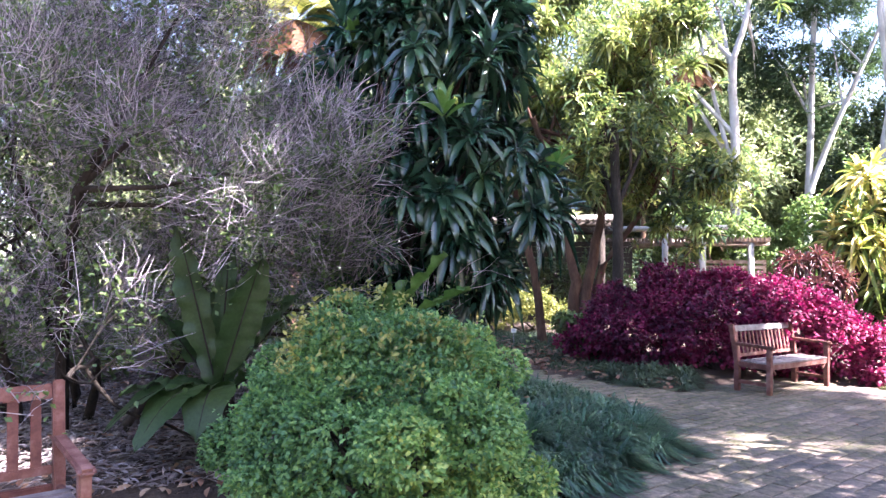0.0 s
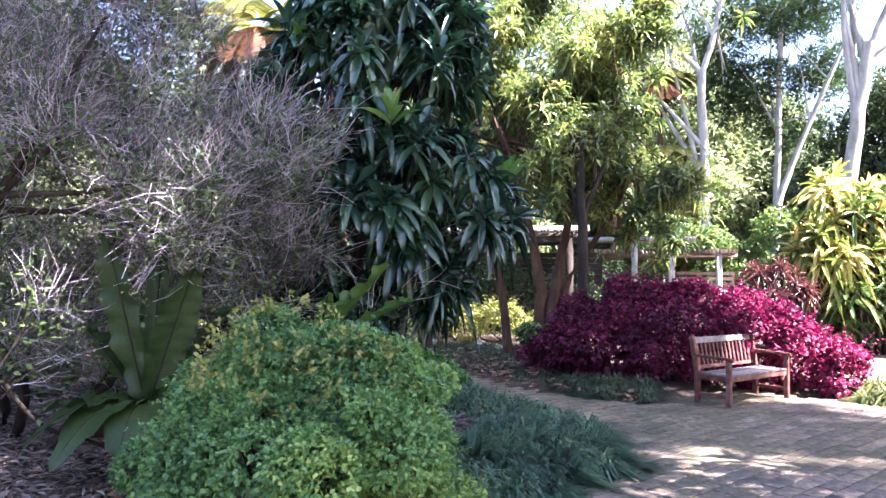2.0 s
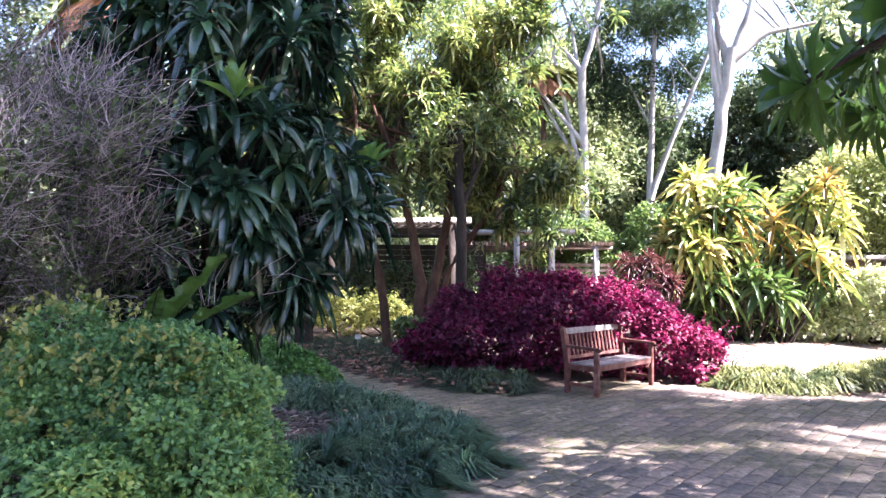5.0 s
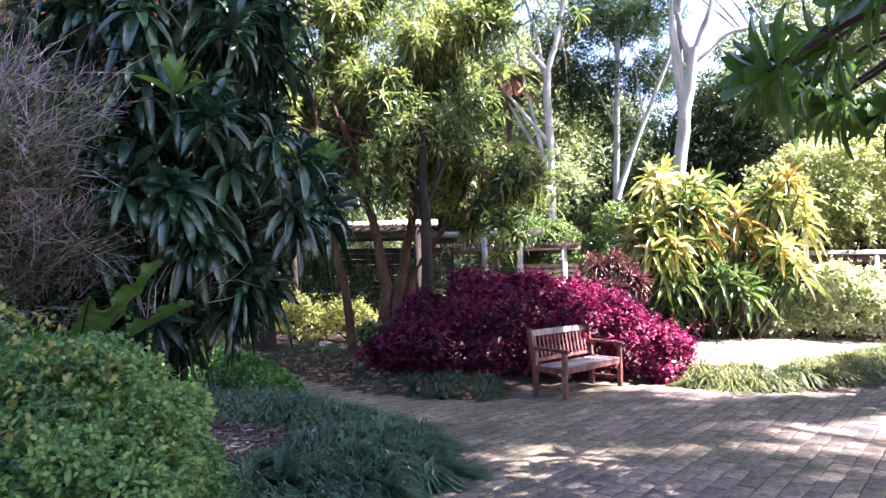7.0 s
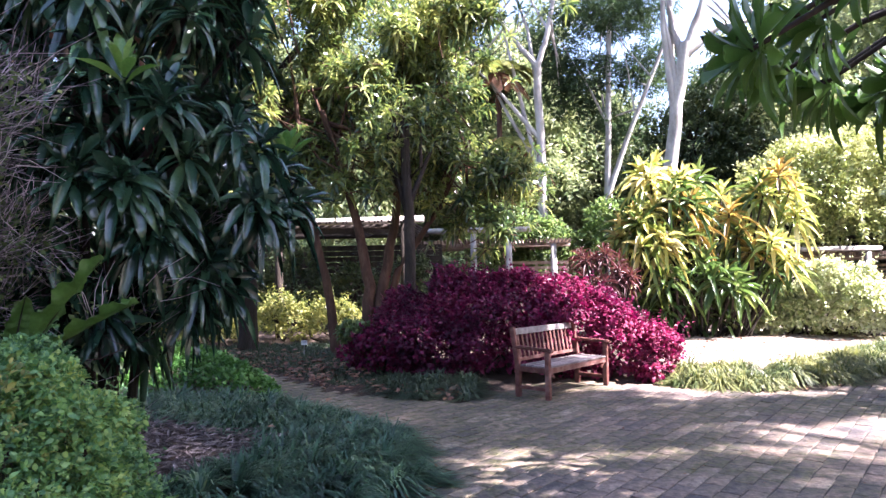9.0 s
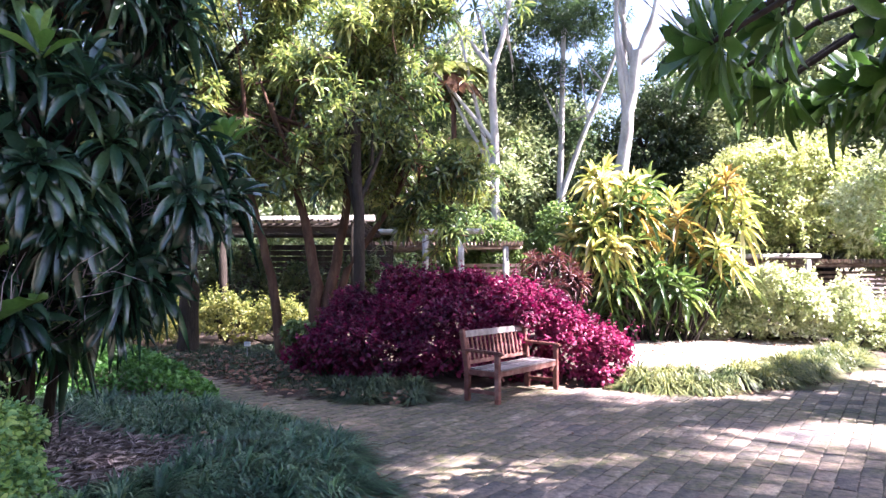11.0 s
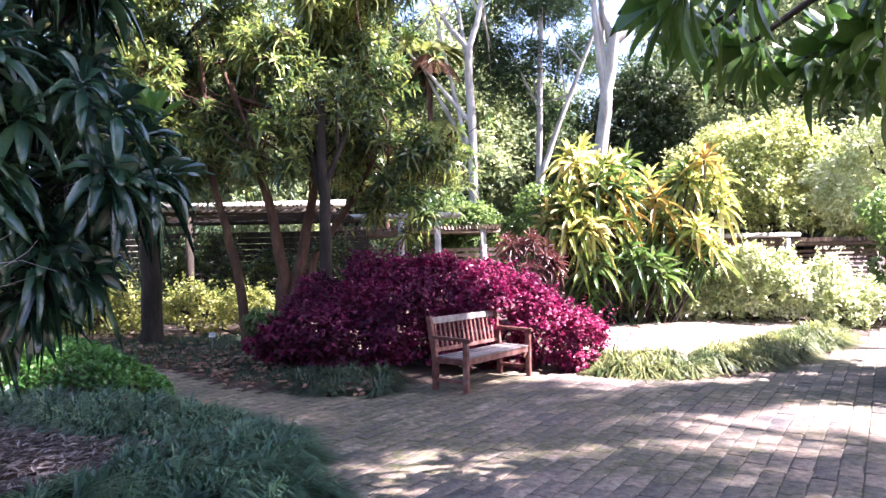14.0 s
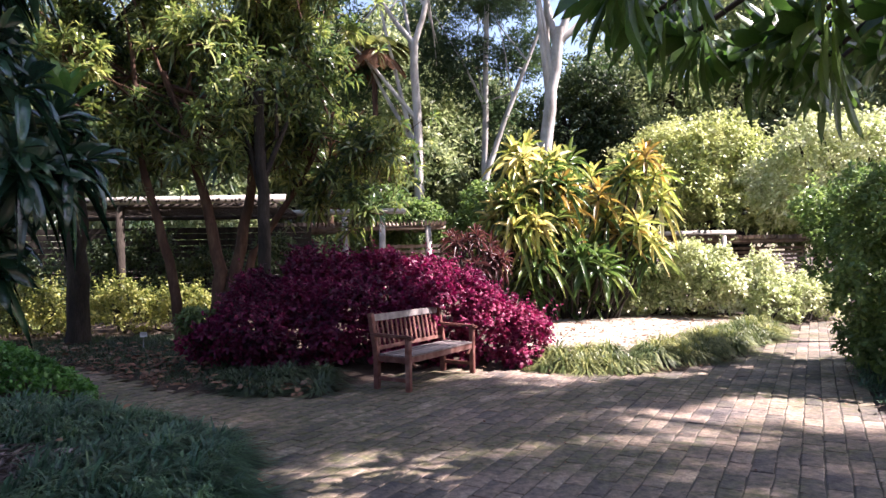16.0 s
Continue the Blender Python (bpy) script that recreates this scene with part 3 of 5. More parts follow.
def bench(m, label, long=1.5, tall=0.9, deep=0.56, n=14, slat=0.042, silver=True):
    """Slatted garden bench; its origin is the middle between the feet, the back along +y."""
    b = thing("garden_bench", label, "bench", "slatted garden benches")
    b.matrix_basis = m
    h, d, t, g = long / 2, deep / 2, M["teak"], M["teak_grey"]
    for s in (-1, 1):
        bm = bmesh.new()
        box(bm, (0.06, 0.075, 0.43), (0, 0, 0.215), (0, 0, 0), 0.008)
        box(bm, (0.06, 0.07, tall - 0.40), (0, 0.045, 0.41 + (tall - 0.42) / 2), (-10, 0, 0), 0.008)
        leg = part("back_post", bm, t, b)
        leg.location = (s * (h - 0.03), d - 0.06, 0)
        one_box("front_leg", (0.06, 0.065, 0.62), (s * (h - 0.03), -d + 0.035, 0.31), b, t, bevel=0.008)
        bm = bmesh.new()
        box(bm, (0.075, deep + 0.02, 0.038), (0, 0, 0), (2, 0, 0), 0.012)
        box(bm, (0.085, 0.09, 0.045), (0, -deep / 2 - 0.005, -0.014), (14, 0, 0), 0.018)
        arm = part("armrest", bm, t, b)
        arm.location = (s * (h - 0.03), 0.005, 0.635)
        one_box("side_rail", (0.035, deep - 0.1, 0.07), (s * (h - 0.03), -0.01, 0.365), b, t)
        one_box("stretcher", (0.035, deep - 0.1, 0.045), (s * (h - 0.03), -0.01, 0.13), b, t)
        one_box("brace", (0.13, 0.03, 0.035), (s * (h - 0.115), -d + 0.035, 0.315), b, t, (0, s * -45, 0))
    one_box("front_rail", (long - 0.12, 0.03, 0.07), (0, -d + 0.03, 0.365), b, t)
    one_box("rear_rail", (long - 0.12, 0.03, 0.06), (0, d - 0.06, 0.37), b, t)
    for i in range(5):
        one_box("seat_slat", (long - 0.03 if i else long - 0.13, 0.078, 0.022), (0, -d + 0.045 + i * 0.092, 0.412 - 0.006 * math.sin(i * 0.8)), b, g, label="silvered grey slat")
    lean, y0 = -10, d - 0.035
    one_box("top_rail", (long - 0.12, 0.034, 0.085), (0, y0 + 0.062, tall - 0.065), b, g if silver else t, (lean, 0, 0), "greyed top rail" if silver else "")
    one_box("lower_back_rail", (long - 0.12, 0.03, 0.05), (0, y0 - 0.005, 0.475), b, t, (lean, 0, 0))
    for i in range(n):
        x = (i - (n - 1) / 2) * (long - 0.17) / n
        one_box("back_slat", (slat, 0.014, tall - 0.58), (x, y0 + 0.03, (tall - 0.105 + 0.5) / 2), b, t, (lean, 0, 0))
    return b


bench(pose(4.53, 9.19, 0, 0, 0, 34.3), "weathered red-brown slatted timber bench before a magenta shrub")
bench(pose(-2.66, 2.74, 0, 0, 0, 41.0), "red-stained slatted timber bench with flaking paint beside the bush", tall=0.97, deep=0.72, n=12, slat=0.055, silver=False)


# ---- beds: grass and ground cover ----
def tussock(name, spots, material, label, category, length=0.34, width=0.008, flop=0.9, per=26, group="", lean=0.5):
    """Arching strap grass; spots are (x, y, height)."""
    g = thing(name, label, category, group, "stuff")
    s = np.asarray(spots, float)
    n = len(s) * per
    at = np.repeat(s, per, 0)
    at[:, :2] += rng.normal(size=(n, 2)) * 0.035
    a = rng.random(n) * 2 * np.pi
    tilt = np.abs(rng.normal(size=n)) * lean + 0.08
    way = np.stack([np.cos(a) * np.sin(tilt), np.sin(a) * np.sin(tilt), np.cos(tilt)], -1)
    up = np.stack([-np.cos(a), -np.sin(a), np.full(n, 0.3)], -1)
    size = length * (0.65 + 0.6 * rng.random(n))
    v, f = leaves(BLADE, at, way, up, size, width, flop * (0.5 + 0.7 * rng.random(n)))
    v[:, 2] = np.maximum(v[:, 2], 0.012)
    part("blades", mesh_of("blades", v, f), material, g)
    return g


def scatter(poly, step, jitter=0.5, reach=None):
    px, py = [p[0] for p in poly], [p[1] for p in poly]
    x, y = np.meshgrid(np.arange(min(px), max(px), step), np.arange(min(py), max(py), step), indexing="ij")
    x, y = x.ravel() + rng.normal(size=x.size) * step * jitter, y.ravel() + rng.normal(size=x.size) * step * jitter
    ok = within(poly, x, y)
    return x[ok], y[ok]


def strap_grass(name, label, material, poly, spacing, per, length, width, top=0.1, edge=0.5, flow=None, pull=0.5):
    """Separate tufts of strap grass whose blades arch out from each crown and overlap the next."""
    x, y = scatter(poly, spacing, 0.3)
    g = thing(name, label, "grass", "", "stuff")
    z = ground_z(x, y) + mound_height(poly, x, y, top, edge) - 0.02
    crown = np.stack([x, y, z], -1)
    k = np.repeat(np.arange(len(x)), per)
    n = len(k)
    size = (0.75 + 0.5 * rng.random(len(x)))[k]
    a = rng.random(n) * 2 * np.pi
    out = np.stack([np.cos(a), np.sin(a)], -1)
    if flow is not None:
        away = unit(crown[:, :2] - np.array(flow) + 1e-4) + rng.normal(size=(len(x), 2)) * 0.35
        out = unit(out + away[k] * pull)
    at = crown[k] + np.c_[out * (rng.random(n) * spacing * 0.3)[:, None], np.zeros(n)]
    tilt = 0.15 + 1.05 * rng.random(n) ** 0.8
    way = np.c_[out * np.sin(tilt)[:, None], np.cos(tilt)]
    up = np.c_[-out, np.full(n, 0.3)]
    v, f = leaves(BLADE, at, way, up, length * size * (0.7 + 0.5 * rng.random(n)), width * (0.7 + 0.6 * rng.random(n)), 0.55 + 0.6 * rng.random(n))
    v[:, 2] = np.maximum(v[:, 2], 0.012)
    part("blades", mesh_of("blades", v, f), material, g)
    return g


def mound_height(poly, x, y, top, edge):
    d = edge_distance(poly, x, y)
    return top * np.clip(d / edge, 0, 1) ** 0.6


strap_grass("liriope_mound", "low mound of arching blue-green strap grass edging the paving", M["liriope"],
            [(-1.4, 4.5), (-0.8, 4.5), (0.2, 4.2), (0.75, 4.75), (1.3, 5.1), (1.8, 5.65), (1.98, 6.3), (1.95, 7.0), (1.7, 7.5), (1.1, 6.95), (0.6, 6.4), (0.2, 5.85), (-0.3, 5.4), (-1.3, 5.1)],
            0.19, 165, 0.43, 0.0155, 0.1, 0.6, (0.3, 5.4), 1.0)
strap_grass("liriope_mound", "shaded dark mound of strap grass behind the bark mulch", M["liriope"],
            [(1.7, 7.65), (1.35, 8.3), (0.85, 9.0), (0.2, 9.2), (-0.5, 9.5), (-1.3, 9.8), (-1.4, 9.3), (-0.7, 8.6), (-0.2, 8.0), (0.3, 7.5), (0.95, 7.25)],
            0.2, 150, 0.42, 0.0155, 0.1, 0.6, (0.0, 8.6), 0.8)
strap_grass("liriope_border", "border of strap grass along the paving, sunlight put into its yellow-green", M["liriope_sun"],
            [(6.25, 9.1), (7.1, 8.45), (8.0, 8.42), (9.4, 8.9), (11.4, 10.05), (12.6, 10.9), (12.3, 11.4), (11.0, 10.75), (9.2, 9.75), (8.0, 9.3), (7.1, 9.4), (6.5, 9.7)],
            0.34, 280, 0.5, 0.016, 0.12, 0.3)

FRONT = [(2.45, 9.3), (3.0, 8.98), (3.5, 9.35), (3.5, 10.0), (2.8, 10.2), (2.1, 10.2)]
strap_grass("liriope_tuft", "tuft of dark green strap grass before the magenta shrub", M["mondo"], FRONT, 0.3, 200, 0.48, 0.016, 0.06, 0.3)

SHADE_BED = [(0.3, 12.9), (1.6, 10.35), (2.1, 9.9), (2.7, 10.8), (2.3, 12.2), (3.0, 14.4), (1.0, 15.4), (-2.2, 16.2), (-2.4, 15.7)]
x, y = scatter(SHADE_BED, 0.12)
tussock("mondo_grass", np.stack([x, y, ground_z(x, y)], -1), M["mondo"], "short dark mondo grass under the trees", "grass", 0.2, 0.011, 0.9, 16)

COVER = [(0.3, 9.15), (0.8, 9.35), (0.78, 9.9), (0.35, 10.9), (-0.5, 12.3), (-2.2, 13.4), (-2.9, 11.0), (-1.5, 10.0), (-0.4, 9.6)]


def ground_cover(poly, name, label, material, step=0.06, top=0.3, leaf=0.075, per=5):
    g = thing(name, label, "ground cover", "", "stuff")
    x, y = scatter(poly, step)
    z = ground_z(x, y) + mound_height(poly, x, y, top, 0.7) + 0.03 * rng.random(len(x))
    p = np.stack([x, y, z], -1)
    o = np.tile(np.array([0, 0, 1.0]), (len(p), 1))
    v, f = sprigs(p, o, per, leaf, leaf * 0.55, OVAL, 1.0, 0.2)
    part("leaves", mesh_of("leaves", v, f), material, g)


ground_cover(COVER, "leafy_ground_cover", "mounded bright green leafy ground cover beside the path", M["cover"], 0.05, 0.52, 0.07, 6)

# bark chips and fallen leaves
def chips(name, poly, n, label, material, length, width, lift=0.012, shape=DIAMOND):
    px, py = [p[0] for p in poly], [p[1] for p in poly]
    x, y = rng.uniform(min(px), max(px), n), rng.uniform(min(py), max(py), n)
    ok = within(poly, x, y)
    x, y = x[ok], y[ok]
    p = np.stack([x, y, np.maximum(ground_z(x, y), 0.0) + lift * (0.3 + rng.random(len(x)) * 1.6)], -1)
    a = rng.random(len(x)) * 6.283
    way = np.stack([np.cos(a), np.sin(a), rng.normal(size=len(x)) * 0.18], -1)
    up = np.stack([rng.normal(size=len(x)) * 0.3, rng.normal(size=len(x)) * 0.3, np.ones(len(x))], -1)
    s = 0.5 + rng.random(len(x))
    g = thing(name, label, "litter", "", "stuff")
    v, f = leaves(shape, p, way, up, length * s, width * s)
    part("pieces", mesh_of("pieces", v, f), material, g)


chips("bark_mulch", [(-2.6, 4.2), (-0.6, 4.8), (0.2, 5.6), (0.8, 6.6), (1.1, 7.2), (0.4, 7.6), (-0.3, 8.8), (-0.9, 9.3), (-3.5, 9.5), (-6, 7.5), (-5.5, 4)], 26000, "grey-brown bark chips and dry twigs on the bed", M["chip"], 0.11, 0.022, 0.03)
chips("fallen_leaves", [(0.2, 12.7), (1.4, 10.1), (2.1, 9.45), (3.0, 8.9), (3.2, 9.4), (2.2, 10.2), (1.9, 11.6), (1.5, 13.4), (0.2, 14.6), (-2, 16.0), (-2.2, 15.2)], 3800, "curled brown fallen leaves along the bed edge", M["litter"], 0.11, 0.055, 0.05, OVAL)
chips("fallen_leaves", [(5.4, 9.7), (6.1, 8.95), (7.1, 8.25), (8.1, 8.2), (9.5, 8.7), (9.5, 8.95), (8, 8.5), (7.1, 8.5), (6.2, 9.3)], 700, "brown fallen leaves along the sunlit grass border", M["litter"], 0.05, 0.025, 0.02, OVAL)
chips("fallen_leaves", [(-1.5, 3.2), (0.4, 3.6), (0.6, 4.3), (1.3, 4.85), (2.0, 5.5), (2.25, 6.4), (1.9, 6.3), (1.2, 5.2), (0.4, 4.7), (-1.5, 4.4)], 420, "scattered pale and brown fallen leaves by the grass", M["litter"], 0.06, 0.03, 0.02, OVAL)
chips("fallen_leaves", [(0.4, 6.4), (1.7, 5.7), (1.9, 6.9), (0.6, 8.6), (0.1, 7.4)], 22, "pale dry leaves caught on the strap grass", M["litter"], 0.1, 0.035, 0.28, OVAL)
chips("fallen_leaves", [(0.7, 4.4), (8, 5), (11, 9), (6, 8.4), (3.2, 8.6), (1.6, 8.6), (2.2, 6.6)], 260, "small dry leaves and petals strewn over the paving", M["litter"], 0.03, 0.017, 0.008, OVAL)


chips("fallen_leaves", [(6.5, 9.8), (8, 9.3), (9.6, 9.7), (11.6, 10.9), (13.2, 12.0), (12.8, 14.5), (9.5, 14.0), (7.4, 12.3)], 2600, "dry leaves and bark scattered over the sunny mulch", M["litter"], 0.08, 0.035, 0.02, OVAL)
chips("fallen_leaves", [(-6, 4.2), (-2.4, 3.9), (-1.2, 4.6), (-0.6, 6.2), (-2, 9.5), (-7, 9)], 2600, "dry brown leaves on the shaded soil under the twiggy shrub", M["litter"], 0.085, 0.04, 0.025, OVAL)


# ---- shrubs ----
def shrub(name, label, lobes, n, per, leaf, wide, material, shape=DIAMOND, stems=14, bark=None, inner=0.72, low=-0.35, category="shrub", lift=0.35, loose=0.9, droop=0.15, base=None, shoots=0, clump=0.36):
    """Stems from the ground and a shell of leafy tufts; shoots stand out of the outline."""
    lb = np.array(lobes, float)
    cx, cy = np.average(lb[:, 0]), np.average(lb[:, 1])
    s = thing(name, label, category, at=(cx, cy, 0))
    off = np.array([cx, cy, 0])
    lobes = clumped(lobes, 10, clump) if clump else lobes
    p, o = on_lobes(lobes, n, inner, low)
    bits = [sprigs(p - off, o, per, leaf, wide, shape, loose, lift, droop)]
    if shoots:
        q, w = on_lobes(lobes, shoots, 0.97, 0.0)
        w = unit(w + rng.normal(size=w.shape) * 0.35 + np.array([0, 0, 0.4]))
        run = rng.random(shoots) * 0.8 + 0.4
        for k in range(1, 5):
            bits.append(sprigs(q - off + w * (run * k * leaf * 0.9)[:, None], w, max(2, per // 2), leaf * (1 - 0.1 * k), wide * (1 - 0.1 * k), shape, 0.8, 0.3, droop, 0.3))
    v, f = merge(*bits)
    part("foliage", mesh_of("foliage", v, f), material, s)
    paths = []
    for i in range(stems):
        l = lb[i % len(lb)]
        tip = l[:3] + l[3:] * unit(rng.normal(size=3)) * 0.8
        foot = np.array([l[0] + rng.normal() * l[3] * 0.2, l[1] + rng.normal() * l[4] * 0.2, 0.0]) if base is None else np.array([base[0] + rng.normal() * 0.12, base[1] + rng.normal() * 0.12, 0.0])
        foot[2] = float(ground_z(foot[0], foot[1])) - 0.03
        mid = (foot + tip) / 2 + rng.normal(size=3) * 0.12
        r = 0.02 + 0.012 * l[5]
        paths.append([(*(foot - off), r), (*(mid - off), r * 0.7), (*(tip - off), r * 0.3)])
    for path in paths:
        v, f = tubes([path], 5)
        part("stem", mesh_of("stem", v, f, True), bark or M["bark"], s)
    return s


duranta = shrub("duranta_bush", "rounded green bush with golden-green small leaves beside the paving",
      [(-0.48, 3.65, 0.55, 0.92, 0.95, 0.76), (-0.2, 3.45, 0.65, 0.62, 0.7, 0.66), (-0.5, 3.9, 0.84, 0.72, 0.66, 0.6), (-0.95, 3.75, 0.58, 0.56, 0.72, 0.66), (-0.03, 3.9, 0.55, 0.48, 0.58, 0.55)],
      13000, 7, 0.031, 0.019, M["duranta"], OVAL, 26, inner=0.74, low=-0.6, shoots=260, clump=0.24, loose=0.75, lift=0.3)
p, o = on_lobes([(-0.62, 3.5, 0.92, 0.5, 0.5, 0.6), (-0.25, 3.4, 0.85, 0.38, 0.4, 0.5)], 220, 0.92, 0.2)
v, f = sprigs(p - np.array(duranta.location), o, 6, 0.034, 0.019, OVAL)
part("golden_leaves", mesh_of("golden_leaves", v, f), M["yellow_leaf"], duranta, "golden leaves on the top front")
shrub("magenta_shrub", "broad mounded shrub with magenta and dark purple leaves behind the bench",
      [(4.1, 10.9, 0.75, 1.25, 0.95, 0.85), (5.2, 10.45, 0.65, 0.85, 0.8, 0.8), (3.0, 11.3, 0.6, 1.0, 0.85, 0.72), (5.85, 10.05, 0.45, 0.68, 0.55, 0.62), (2.35, 11.2, 0.42, 0.7, 0.6, 0.5),
       (6.2, 9.72, 0.3, 0.5, 0.45, 0.45), (3.9, 10.4, 0.45, 0.8, 0.5, 0.5), (3.2, 10.6, 0.4, 0.8, 0.6, 0.5), (4.7, 11.2, 0.9, 0.7, 0.7, 0.72), (3.6, 11.4, 1.05, 0.6, 0.6, 0.65), (2.85, 11.5, 0.85, 0.55, 0.5, 0.6)],
      9000, 7, 0.062, 0.046, M["magenta"], OVAL, 40, inner=0.64, low=-0.7, shoots=520, clump=0.34, loose=0.65)

# twiggy half-bare shrub
def twig_shrub():
    s = thing("twiggy_shrub", "large half-bare shrub of grey-purple twigs with small green leaves", "shrub", at=(-3.3, 5.9, 0))
    off = np.array([-3.3, 5.9, 0])
    limbs, fine, buds, ways = [], [], [], []
    feet = [((-3.9, 6.3), (0.5, -0.3, 1)), ((-3.6, 6.0), (0.2, -0.5, 1)), ((-3.2, 6.2), (0.7, -0.2, 1)), ((-2.9, 6.0), (0.6, -0.4, 1)), ((-4.3, 6.0), (-0.4, -0.3, 1)), ((-4.0, 5.7), (-0.1, -0.6, 1)), ((-3.1, 5.6), (0.8, -0.1, 0.8))]
    for (fx, fy), w in feet:
        start = np.array([fx, fy, float(ground_z(fx, fy)) - 0.05])
        p, t = branching(start, w, 1.7, 0.05, 3, 3, 0.16, 0.03, 0.55, 0.66)
        limbs += p
        for e, d in t:
            buds.append(e)
            ways.append(d)
    buds, ways = np.array(buds), np.array(ways)
    shell, outw = on_lobes(clumped([(-2.6, 5.3, 2.5, 1.5, 1.0, 0.9), (-1.6, 5.3, 2.35, 0.85, 0.7, 0.75), (-3.7, 5.2, 2.3, 1.4, 1.1, 1.3), (-2.6, 5.5, 3.4, 1.6, 1.1, 0.9), (-4.3, 5.8, 3.2, 1.5, 1.2, 1.4), (-1.35, 5.6, 1.75, 0.7, 0.5, 0.55), (-1.0, 5.2, 2.6, 0.42, 0.4, 0.5), (-4.6, 5.4, 1.4, 1.2, 0.9, 0.7), (-3.5, 5.7, 1.25, 1.0, 0.8, 0.6), (-2.6, 5.9, 1.3, 0.9, 0.7, 0.6), (-5.6, 5.6, 1.2, 1.1, 0.8, 0.7)], 8, 0.4), 3100, 0.3, -0.9)
    for e, d in list(zip(buds, ways)) + list(zip(shell, outw)):
        for i in range(9):
            w = unit(d * 0.5 + rng.normal(size=3) * 0.42 + np.array([0.3, 0, 0.45]))
            b = e + rng.normal(size=3) * 0.05
            l = 0.15 + 0.28 * rng.random()
            m = b + w * l * 0.5 + rng.normal(size=3) * 0.02
            q = b + w * l + rng.normal(size=3) * 0.04
            fine.append([(*b, 0.003), (*m, 0.0023), (*q, 0.0013)])
    limbs += [[(-3.6, 5.6, -0.05, 0.07), (-3.25, 5.0, 1.4, 0.055), (-2.95, 4.65, 2.2, 0.045), (-2.5, 4.55, 2.9, 0.025), (-2.2, 4.6, 3.5, 0.012)], [(-2.95, 4.65, 2.2, 0.032), (-2.3, 4.6, 2.22, 0.018), (-1.9, 4.75, 2.35, 0.01), (-1.5, 4.8, 2.3, 0.003)],
              [(-2.9, 4.65, 2.25, 0.03), (-2.5, 4.6, 2.6, 0.02), (-2.2, 4.75, 2.75, 0.012), (-1.8, 4.8, 3.1, 0.003)], [(-3.2, 4.95, 1.5, 0.03), (-3.5, 4.8, 2.3, 0.02), (-3.9, 4.9, 3.2, 0.003)], [(-3.0, 4.7, 2.1, 0.026), (-2.4, 4.8, 2.1, 0.016), (-1.9, 5.0, 1.95, 0.009), (-1.4, 5.1, 1.9, 0.003)]]
    for path in limbs:
        v, f = tubes([[(x - off[0], y - off[1], z, r) for x, y, z, r in path]], 5)
        part("branch", mesh_of("branch", v, f, True), M["bark"], s)
    v, f = tubes(fine, 3)
    tagged(part("twig_mass", mesh_of("twig_mass", v - off, f, True), M["twig"], s), kind="stuff")
    p = np.concatenate([buds, shell[rng.random(len(shell)) < 0.75]])
    o = unit(rng.normal(size=p.shape) + np.array([0, 0, 0.5]))
    v, f = sprigs(p - off, o, 22, 0.046, 0.028, DIAMOND, 1.0, 0.3, 0.1, 4.0)
    part("foliage", mesh_of("foliage", v, f), M["shrub_small"], s)


twig_shrub()


# ---- strap-leaved plants ----
def rosette(at, way, count, length, width, open_=1.0, droop=0.6):
    """Leaves round a shoot: upright in the middle, hanging outside."""
    k = np.arange(count)
    a = k * 2.39996 + rng.random() * 6
    s = (k + 0.5) / count
    tilt = 0.15 + 1.75 * open_ * s ** 0.8 + rng.normal(size=count) * 0.12
    d = unit(np.array(way, float))
    e = unit(np.cross(d, np.array([0.3, 0.9, 0.31])))
    g = np.cross(d, e)
    ring = np.cos(a)[:, None] * e + np.sin(a)[:, None] * g
    w = np.cos(tilt)[:, None] * d + np.sin(tilt)[:, None] * ring
    base = np.array(at) - d * (s * length * 0.35)[:, None] + ring * 0.02
    up = unit(d * np.sin(np.clip(tilt, 0.1, 3))[:, None] - ring * np.cos(tilt)[:, None] + 1e-3)
    ln = length * (0.7 + 0.45 * rng.random(count)) * (0.75 + 0.35 * s)
    return base, w, up, ln, np.full(count, width) * (0.8 + 0.4 * rng.random(count)), droop * (0.3 + s) * (0.7 + 0.6 * rng.random(count))


def gather(sets):
    return [np.concatenate([np.asarray(s[i]) for s in sets]) for i in range(6)]


def leaf_mesh(i, droop, shape=STRAP, ratio=0.16):
    v, f = leaves(shape, np.zeros((1, 3)), np.array([[1.0, 0, 0]]), np.array([[0, 0, 1.0]]), 1.0, ratio, 0.0)
    v[:, 2] -= droop * v[:, 0] ** 2
    v[:, 1] += 0.03 * (i % 3 - 1) * v[:, 0] ** 2
    return mesh_of("leaf", v, f, True)


def leaf_objects(parent, data, material, shape=STRAP, ratio=0.16, droops=(0.1, 0.25, 0.4, 0.55)):
    """Each large leaf as a part of its own, on a few shared meshes."""
    shared = [leaf_mesh(i, d, shape, ratio) for i, d in enumerate(droops)]
    for k, (b, w, u, l, wd, dr) in enumerate(zip(*data)):
        x = Vector(w).normalized()
        y_ = Vector(u).cross(x).normalized()
        z_ = x.cross(y_)
        ob = part("leaf", shared[k % len(shared)], material, parent)
        ob.matrix_basis = Matrix.Translation(b) @ Matrix((x, y_, z_)).transposed().to_4x4() @ Matrix.Diagonal((l, wd / ratio, l, 1))


